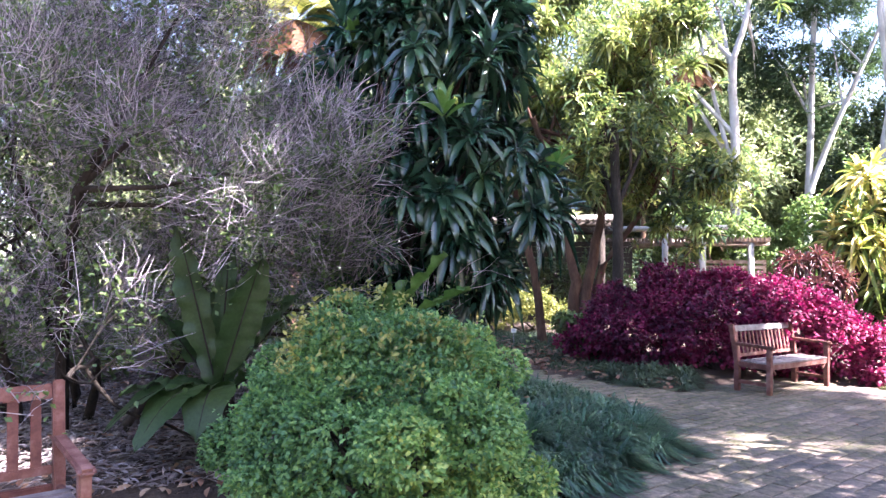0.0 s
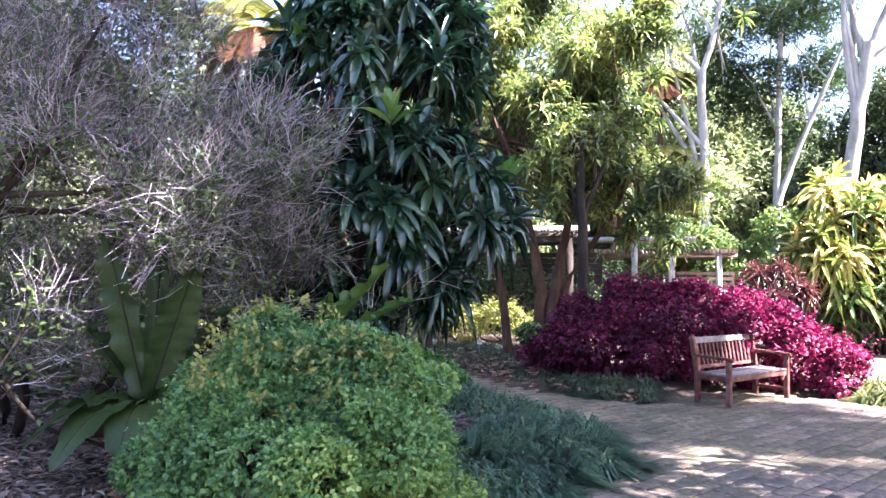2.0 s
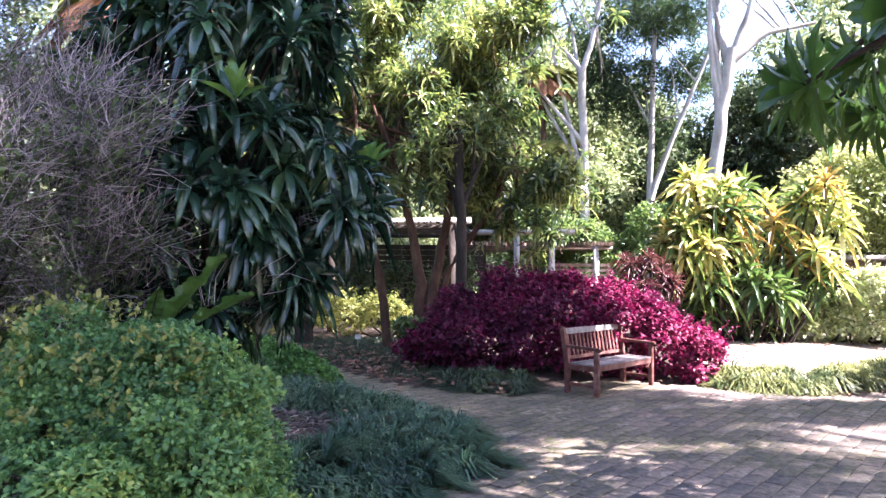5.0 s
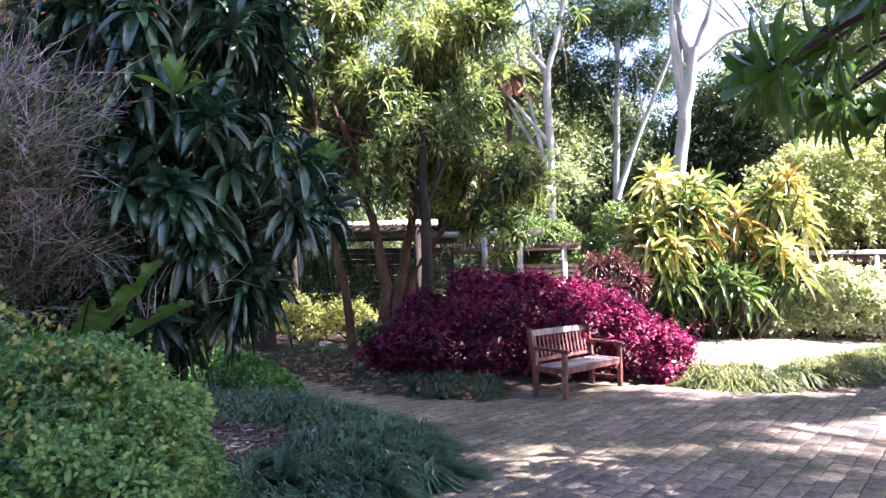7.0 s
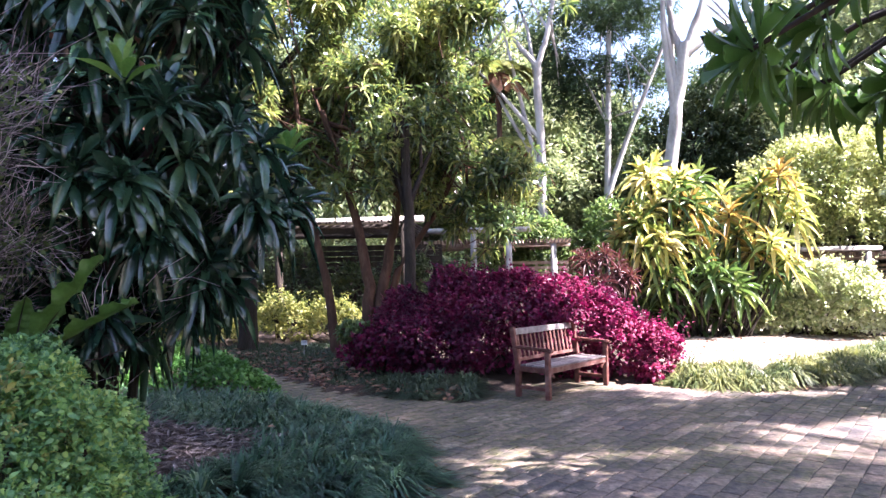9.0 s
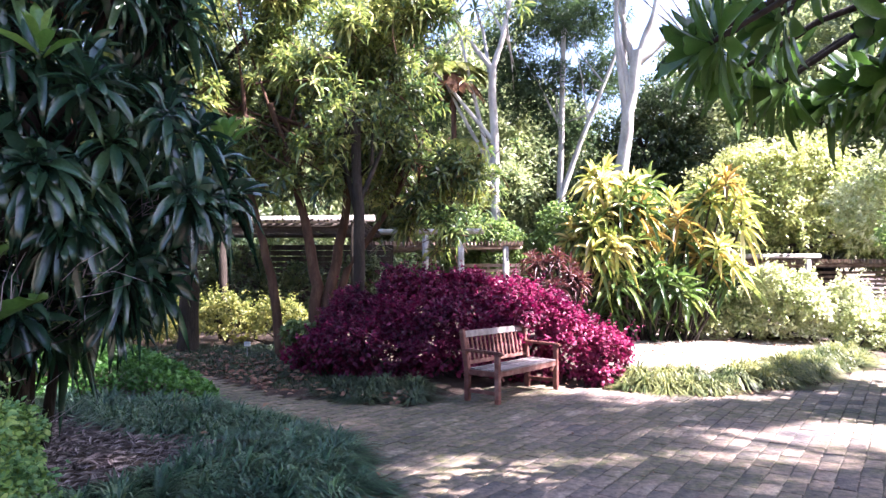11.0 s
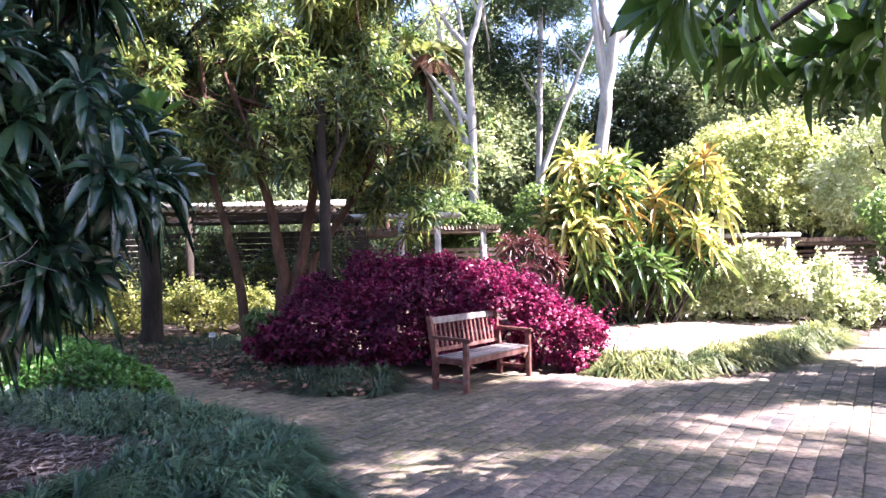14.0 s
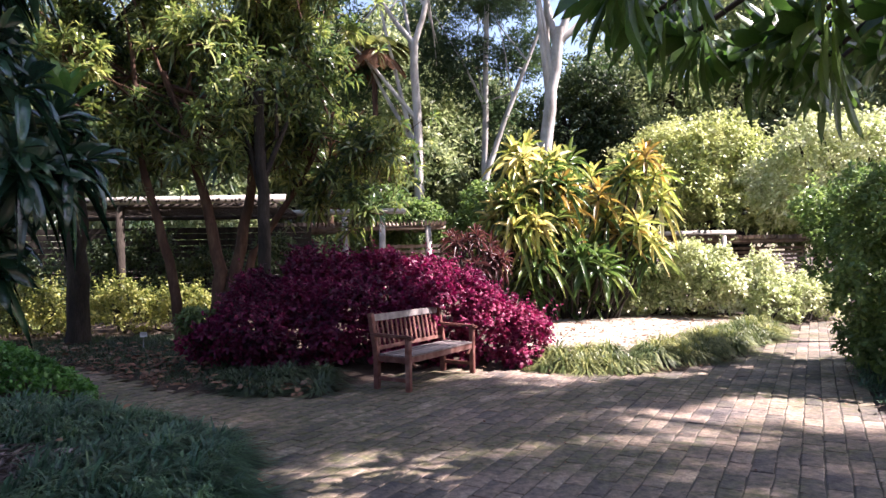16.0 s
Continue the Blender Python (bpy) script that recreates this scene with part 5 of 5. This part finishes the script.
def tree_fern(at, top, label):
    """Slim trunk with a crown of long arching feathery fronds."""
    t = thing("tree_fern", label, "tree fern", "tree ferns", at=(at[0], at[1], 0))
    off = np.array([at[0], at[1], 0])
    v, f = tubes([[(0, 0, -0.05, 0.13), (0.05, 0, top * 0.5, 0.1), (0, 0.05, top, 0.11)]], 8)
    part("trunk", mesh_of("trunk", v, f, True), M["bark_red"], t)
    for k in range(16):
        a = k * 2.4
        lift = 0.75 if k < 9 else -0.1
        d = unit(np.array([math.cos(a), math.sin(a), lift]))
        L = 1.9 if k < 9 else 1.15
        q = np.linspace(0.12, 1, 44)
        spine = np.array([0, 0.05, top]) + d * (q * L)[:, None] - np.array([0, 0, 1]) * (0.75 * L * q ** 2)[:, None]
        side = unit(np.cross(d, np.array([0, 0, 1.0])))
        bits = []
        for s in (-1, 1):
            w = side * s + d * 0.35 + np.array([0, 0, -0.25])
            bits.append(leaves(DIAMOND, spine, np.tile(w, (44, 1)), np.tile(np.array([0, 0, 1.0]), (44, 1)), 0.4 * np.sin(q * 2.7) + 0.06, 0.026, 0.3))
        v, f = merge(*bits)
        # Live fronds use the yellow leaf to put sunlight into their colour.
        part("frond", mesh_of("frond", v, f), M["yellow_leaf"] if k < 9 else M["dry_frond"], t, "" if k < 9 else "dead red-brown frond")


for at, top in (((-3.3, 12.6), 6.5), ((-1.7, 12.9), 6.9), ((8.6, 24.6), 9.3), ((9.2, 25.2), 6.6), ((6.9, 24.8), 6.2)):
    tree_fern(at, top, "tree fern with green fronds and a skirt of dead brown ones")


def wood_tree(k, tall):
    """A dark woodland tree, copied along the edge of the garden."""
    lobes = [(rng.normal() * 1.1, rng.normal() * 1.1, tall * (0.3 + 0.65 * i / 9), 2.7 - 0.1 * i, 2.5 - 0.1 * i, tall * 0.13) for i in range(10)]
    return tree("woodland_tree", "tall dark woodland tree behind the garden", [[(0, 0, -0.1, 0.24), (0.2, 0.1, tall * 0.5, 0.17), (0.1, 0.3, tall * 0.9, 0.07)]], lobes, 1700, 7, 0.36, 0.14, M["forest"], M["bark"], DIAMOND, 0.5, -0.9, 0.2, 0.25, 6, "woodland trees")


kinds = [wood_tree(k, h) for k, h in enumerate((10.5, 14.0, 17.0))]
spots = []
for row, (start, step, reach) in enumerate(((-76, 5.3, 32), (-74, 4.6, 39), (-20, 3.7, 46))):
    for i in range(int((95 - start) / step)):
        h = start + i * step
        far = reach + (i * 7 % 5) * 1.1 + (4 if h < -5 else 0)
        if (27.5 < h < 32.5 and row < 2) or (h < -4 and (row > 1 or i % 2)):
            continue
        spots.append((2 + far * math.sin(radians(h)), 1 + far * math.cos(radians(h)), (i * 5 + row) % 3 if not 24 < h < 36 else 0, i * 47.0 + row * 20))
for i, (x, y, k, turn) in enumerate(spots):
    if i < 3:
        kinds[i].matrix_basis = pose(x, y, 0, 0, 0, turn)
    else:
        copy_thing(kinds[k], pose(x, y, 0, 0, 0, turn))
for i in range(12):
    a = 110 + i * 12.5
    copy_thing(kinds[i % 3], pose(2 + 24 * math.sin(radians(a)), 24 * math.cos(radians(a)) - 2, 0, 0, 0, i * 71.0))

shrub("woodland_understory", "dense green undergrowth behind the pergola, coloured dark for its shade", [(-6 + i * 2.3, 25.0 + math.sin(i * 1.7) * 1.2, 1.4, 1.7, 1.2, 1.5 + 0.6 * math.sin(i * 2.3)) for i in range(14)], 4200, 6, 0.2, 0.09, M["dark_leaf"], OVAL, 20)
shrub("woodland_understory", "light green shrubs between the pale gum trunks", [(9.2, 21.6, 2.0, 1.2, 0.9, 1.5), (11.3, 21.0, 2.2, 1.3, 0.9, 1.8), (12.5, 20.6, 3.0, 0.6, 0.6, 2.2), (7.6, 22.0, 2.4, 1.3, 0.9, 1.7)], 2600, 6, 0.16, 0.08, M["vine"], OVAL, 16, shoots=60)
shrub("woodland_understory", "shaded undergrowth beyond the lawn", [(-15 + i * 2.2, 23 - abs(i - 3) * 0.9, 1.0, 1.5, 1.1, 1.2 + 0.5 * math.sin(i * 1.9)) for i in range(6)], 1500, 6, 0.2, 0.09, M["vine"], OVAL, 12)

# hedge of vine along the path
shrub("vine_hedge", "dense dark green vine hedge overhanging the path", [(10.9, 7.0, 1.5, 1.0, 0.75, 1.05), (9.75, 6.1, 1.2, 0.95, 0.75, 1.2), (9.3, 5.5, 0.5, 0.9, 0.7, 0.6), (10.4, 6.3, 2.1, 1.0, 0.8, 0.65), (11.0, 7.3, 0.45, 0.85, 0.6, 0.5), (10.9, 8.0, 2.0, 0.75, 0.6, 0.6), (10.25, 7.35, 1.55, 0.75, 0.6, 0.85), (9.5, 6.6, 1.9, 0.7, 0.6, 0.7), (10.0, 7.5, 2.0, 0.7, 0.6, 0.6), (9.2, 6.4, 1.0, 0.6, 0.5, 0.8), (9.1, 6.1, 0.4, 0.6, 0.5, 0.45), (10.1, 7.0, 0.5, 0.7, 0.5, 0.55)],
      7600, 6, 0.08, 0.042, M["vine"], OVAL, 26, inner=0.6, low=-0.9, shoots=300, base=(10.8, 6.4))
x, y = scatter([(8.3, 6.0), (9.0, 6.7), (10.2, 7.55), (10.7, 7.3), (9.2, 5.8), (8.4, 5.2), (7.7, 5.2)], 0.13)
tussock("liriope_border", np.stack([x, y, ground_z(x, y)], -1), M["liriope"], "dark strap grass under the vine hedge", "grass", 0.28, 0.011, 1.0, 16)


# ---- frangipani overhead ----
def frangipani():
    t = thing("frangipani_tree", "frangipani branches with long dark green leaves overhanging the paving", "tree", at=(7.4, 1.6, 0))
    off = np.array([7.4, 1.6, 0])
    ends = [(3.35, 3.75, 2.78), (4.35, 4.35, 2.8), (3.95, 3.95, 3.05), (4.9, 4.25, 2.85), (4.6, 3.7, 3.0), (5.35, 4.6, 2.78), (5.5, 3.9, 2.95), (4.1, 4.75, 3.15), (5.9, 4.2, 2.85), (4.75, 4.9, 3.2), (5.3, 3.4, 3.1), (6.2, 3.7, 3.0), (3.7, 3.4, 3.15), (4.4, 3.2, 3.25), (5.7, 4.9, 3.2), (6.3, 4.6, 3.1), (4.0, 4.3, 2.85), (4.6, 4.7, 2.9), (5.1, 4.7, 2.85), (3.6, 4.1, 2.95), (4.8, 3.9, 2.8), (5.4, 4.3, 2.75), (5.9, 4.7, 2.8)]
    trunk = [(0, 0, -0.05, 0.17), (-0.15, 0.1, 1.0, 0.14), (-0.35, 0.3, 1.9, 0.11)]
    v, f = tubes([trunk], 10)
    part("trunk", mesh_of("trunk", v, f, True), M["bark"], t)
    fork = np.array(trunk[-1][:3])
    sets = []
    for k, e in enumerate(ends):
        e = np.array(e)
        a = fork + off
        mid = a * 0.55 + e * 0.45 + np.array([0, 0, 1.15 + 0.15 * (k % 3)])
        knee = a * 0.12 + e * 0.88 + np.array([0, 0, 0.38])
        v, f = tubes([[(*(q - off), r) for q, r in ((a, 0.06), (mid, 0.036), (knee, 0.02), (e, 0.014))]], 7)
        part("branch", mesh_of("branch", v, f, True), M["bark"], t)
        sets.append(rosette(e, unit(e - knee + np.array([0, 0, 0.25])), 20, 0.37, 0.118, 0.95, 0.22))
    g = gather(sets)
    g[0] = g[0] - off
    leaf_objects(t, [q[:300] for q in g], M["frangipani"], strap_shape(6, 0.6), 0.25, (0.06, 0.14, 0.22, 0.3))
    v, f = leaves(strap_shape(6, 0.6), *[q[300:] for q in g])
    tagged(part("leaf_mass", mesh_of("leaf_mass", v, f, True), M["frangipani"], t), kind="stuff")
    lobes = [(7.2, 1.4, 3.6, 1.5, 1.5, 0.8), (6.6, 2.6, 3.7, 1.2, 1.0, 0.6), (5.4, 1.6, 3.7, 1.3, 1.2, 0.6)]
    p, o = on_lobes(lobes, 70, 0.5, -0.5)
    g = gather([rosette(q, unit(w + np.array([0, 0, 0.6])), 15, 0.33, 0.085, 0.9, 0.5) for q, w in zip(p, o)])
    v, f = leaves(STRAP, g[0] - off, *g[1:])
    part("crown", mesh_of("crown", v, f, True), M["frangipani"], t)


frangipani()
rng = np.random.default_rng(21)
SHADE = [(0.4, 4.8, 1.9), (2.6, 9.9, 1.5), (-1.8, 7.2, 2.45), (1.0, 11.5, 2.0), (-4.2, 2.4, 1.6), (-3.3, 2.8, 1.0), (-1.7, 4.0, 1.3), (3.3, 3.2, 1.4), (-0.5, 1.5, 2.2), (2.5, 8.2, 1.5), (1.2, 9.7, 1.4), (2.1, 11.0, 1.4), (3.5, 6.9, 0.6), (5.0, 7.8, 0.6), (4.1, 8.5, 0.8), (6.2, 7.5, 0.6), (-5.3, 5.9, 1.5), (-4.6, 6.4, 1.15), (1.3, 7.0, 0.7), (0.6, 6.6, 1.3), (0.9, 13.4, 1.2), (-0.4, 11.6, 1.2), (6.2, 4.9, 0.5), (-6.6, 9.3, 2.0), (-4.6, 10.6, 1.8), (-8.4, 8.0, 1.8), (0.3, 6.6, 1.2), (-0.4, 8.6, 1.6), (4.5, 6.9, 0.75), (4.7, 5.1, 0.55), (0.0, 21.4, 1.5), (2.2, 21.0, 1.4), (4.2, 20.5, 1.3), (0.8, 19.2, 1.3), (2.8, 18.8, 1.2)]
tree("shade_tree", "tall spreading tree that shades the paving", [[(15.5, -1.5, -0.05, 0.4), (15.2, -1.0, 5.5, 0.32), (13.5, 1.0, 10.5, 0.22)]],
     [(x + 10.28, y - 4.58, 12.5 + 0.4 * math.sin(x * 3), r, r, 0.9) for x, y, r in SHADE], 3500, 18, 0.3, 0.13, M["tree_leaf"], M["bark"], OVAL, 0.05, -1.1, limbs=24, limb_r=0.3)


# ---- pergola ----
def log(name, a, b, r, parent, material, label=""):
    a, b = np.array(a, float), np.array(b, float)
    bm = bmesh.new()
    d = Vector(b - a)
    m = Matrix.Translation(Vector((a + b) / 2)) @ d.to_track_quat("Z", "Y").to_matrix().to_4x4()
    bmesh.ops.create_cone(bm, cap_ends=True, segments=14, radius1=r, radius2=r * 0.94, depth=d.length, matrix=m)
    rim = [e for e in bm.edges if len(e.link_faces) == 2 and any(len(f.verts) > 4 for f in e.link_faces)]
    bmesh.ops.bevel(bm, geom=rim, offset=r * 0.15, segments=2, affect="EDGES")
    for f in bm.faces:
        f.smooth = len(f.verts) == 4
    return part(name, bm, material, parent, label)


def pergola(label, beam, posts, roof, depth_way, battens, z_roof, wood=None, deep=0.13):
    roof_wood = wood or M["batten"]
    wood = wood or M["log"]
    p = thing("log_pergola", label, "pergola", "log pergolas")
    log("beam", *beam, 0.085, p, M["log"])
    for q in posts:
        log("post", (*q[:2], -0.1), (*q[:2], q[2]), 0.095, p, wood)
    a, b = np.array(roof[0]), np.array(roof[1])
    w = np.array(depth_way)
    for k in (0.06, 0.92):
        log("rail", (*(a + w * k), z_roof - 0.07), (*(b + w * k), z_roof - 0.07), 0.06, p, roof_wood)
    bm = bmesh.new()
    ln = float(np.linalg.norm(w)) + 0.4
    box(bm, (0.048, ln, deep), (0, 0, 0), (0, 0, 0), 0.012)
    me = bpy.data.meshes.new("batten")
    bm.to_mesh(me)
    bm.free()
    ang = math.degrees(math.atan2(w[1], w[0])) - 90
    for i in range(battens):
        c = a + (b - a) * (i + 0.5) / battens + w / 2
        part("batten", me, roof_wood, p).matrix_basis = pose(c[0] + rng.normal() * 0.01, c[1], z_roof - 0.01 + deep / 2, rng.normal() * 0.3, 0, ang + rng.normal() * 0.8)


# Posts, rails and battens take near-black bark to carry the shade there.
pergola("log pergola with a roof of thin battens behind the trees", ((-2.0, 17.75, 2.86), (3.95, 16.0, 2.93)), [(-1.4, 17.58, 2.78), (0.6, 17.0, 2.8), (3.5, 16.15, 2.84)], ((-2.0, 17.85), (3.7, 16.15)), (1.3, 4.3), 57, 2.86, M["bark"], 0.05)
pergola("sun-bleached log pergola with a batten roof beyond the magenta shrub", ((4.6, 20.25, 2.9), (7.75, 18.98, 2.9)), [(7.12, 19.24, 2.8), (6.15, 19.64, 2.8), (8.5, 19.2, 2.5)], ((4.2, 20.75), (9.0, 19.1)), (0.9, 2.4), 48, 2.52)
pergola("sun-bleached log pergola with a batten roof behind pale shrubs", ((13.2, 19.3, 2.2), (18.9, 17.9, 2.22)), [(18.5, 18.0, 2.12), (14.0, 19.1, 2.12)], ((14.0, 19.5), (22.5, 17.0)), (0.8, 2.3), 80, 2.0)
tagged(log("log_post", (12.55, 9.0, -0.1), (12.55, 9.0, 2.3), 0.1, None, M["log"]), "pale round log post hung with vine beside the path", "post")



def slat_fence(a, b, tall, slats, label, wood=M["batten"], fill=0.62):
    f_ = thing("slat_fence", label, "fence", "slatted fences", at=(*a, 0))
    d = np.array(b) - np.array(a)
    ln, ang = float(np.hypot(*d)), math.degrees(math.atan2(d[1], d[0]))
    f_.rotation_euler = (0, 0, radians(ang))
    for s in np.linspace(0, ln, 3):
        one_box("post", (0.09, 0.09, tall + 0.1), (s, 0.06, tall / 2 - 0.05), f_, wood)
    for i in range(slats):
        one_box("slat", (ln, 0.025, tall / slats * fill), (ln / 2, 0, tall * (i + 0.6) / slats), f_, wood, bevel=0.004)


slat_fence((19.0, 19.0), (21.8, 17.7), 1.75, 12, "weathered horizontal slat fence under the pergola")
# Near-black bark puts the shade under the pergola into the slats' colour.
slat_fence((-3.0, 22.0), (5.2, 19.9), 2.5, 15, "horizontal slat fence behind the pergola, its shade put into the dark colour", M["bark"], 0.93)
slat_fence((7.6, 21.0), (9.4, 20.3), 2.0, 12, "weathered horizontal slat fence behind the pergola")


def plant_label(x, y):
    p = thing("plant_label", "small white plant label on a thin stake in the bed", "label", at=(x, y, float(ground_z(x, y))))
    one_box("stake", (0.02, 0.008, 0.27), (0, 0.008, 0.1), p, M["steel"], bevel=0.002)
    one_box("plate", (0.11, 0.006, 0.085), (0, 0, 0.25), p, M["plate"], (-12, 0, 0), bevel=0.002)
    for i in range(3):
        one_box("text_bar", (0.08 - 0.015 * i, 0.002, 0.007), (0, -0.005 - 0.005 * (1 - i), 0.272 - 0.022 * i), p, M["steel"], (-12, 0, 0), bevel=0.0005)


plant_label(1.13, 13.6)


# ---- paving ----
def paving():
    pv = thing("pavement", "weathered brownish-grey clay pavers laid in running bond", "paving", kind="structure")
    gx, gy = [p[0] for p in PAVED], [p[1] for p in PAVED]
    x, y = np.meshgrid(np.arange(-8, 22, 0.3), np.arange(-8, 17, 0.3), indexing="ij")
    n, m = x.shape
    i, j = np.meshgrid(np.arange(n - 1), np.arange(m - 1), indexing="ij")
    q = np.stack([i * m + j, (i + 1) * m + j, (i + 1) * m + j + 1, i * m + j + 1], -1).reshape(-1, 4)
    ok = within(PAVED, x, y)
    q = q[ok.ravel()[q].all(1)]
    v = np.stack([x, y, np.full(x.shape, -0.008)], -1).reshape(-1, 3)
    part("joint_bed", mesh_of("joint_bed", v, q), M["bed"], pv, "dark sand in the joints")
    L, W, GAP = 0.31, 0.155, 0.008
    ang = radians(38.2)
    u, w = np.array([math.cos(ang), math.sin(ang)]), np.array([-math.sin(ang), math.cos(ang)])
    a, b = np.meshgrid(np.arange(-50, 85), np.arange(-130, 130), indexing="ij")
    s = (a + 0.5 * (b % 2)).ravel() * L + np.sin(b.ravel() * 12.9) * 0.03
    t = b.ravel() * W
    c = s[:, None] * u + t[:, None] * w
    c = c[within(PAVED, c[:, 0], c[:, 1])]
    near = in_view_of_path(c[:, 0], c[:, 1])
    order = np.argsort(np.hypot(c[:, 0] - 4.2, c[:, 1] - 5.6) + 1000 * ~near)
    c = c[order]
    hx, hy = L / 2 - GAP / 2, W / 2 - GAP / 2
    e = 0.007

    def block():
        k = rng.normal(size=(4, 2)) * 0.006
        low = np.array([(-hx, -hy), (hx, -hy), (hx, hy), (-hx, hy)]) + k
        top = low - np.sign(low) * e
        v = np.concatenate([np.c_[low, np.full(4, -0.02)], np.c_[low, np.full(4, -0.004)], np.c_[top, np.full(4, 0.0)]])
        f = [(8, 9, 10, 11)] + [(o + i_, o + (i_ + 1) % 4, o + 4 + (i_ + 1) % 4, o + 4 + i_) for o in (0, 4) for i_ in range(4)]
        return v, np.array(f)

    shapes = [block() for _ in range(6)]
    shared = [mesh_of("paver", v, f) for v, f in shapes]
    for k in range(min(300, len(c))):
        ob = part("paver", shared[k % 6], M["paver"], pv)
        ob.matrix_basis = pose(c[k, 0], c[k, 1], rng.normal() * 0.0015, rng.normal() * 0.35, rng.normal() * 0.25, 38.2 + rng.normal() * 0.4)
    rest = c[300:]
    bits = []
    for k, q_ in enumerate(rest):
        v, f = shapes[k % 6]
        g = np.stack([v[:, 0] * u[0] + v[:, 1] * w[0] + q_[0], v[:, 0] * u[1] + v[:, 1] * w[1] + q_[1], v[:, 2] + rng.normal() * 0.0015 + v[:, 0] * rng.normal() * 0.005], -1)
        bits.append((g, f))
    v, f = merge(*bits)
    tagged(part("more_pavers", mesh_of("more_pavers", v, f), M["paver"], pv), kind="stuff")


paving()
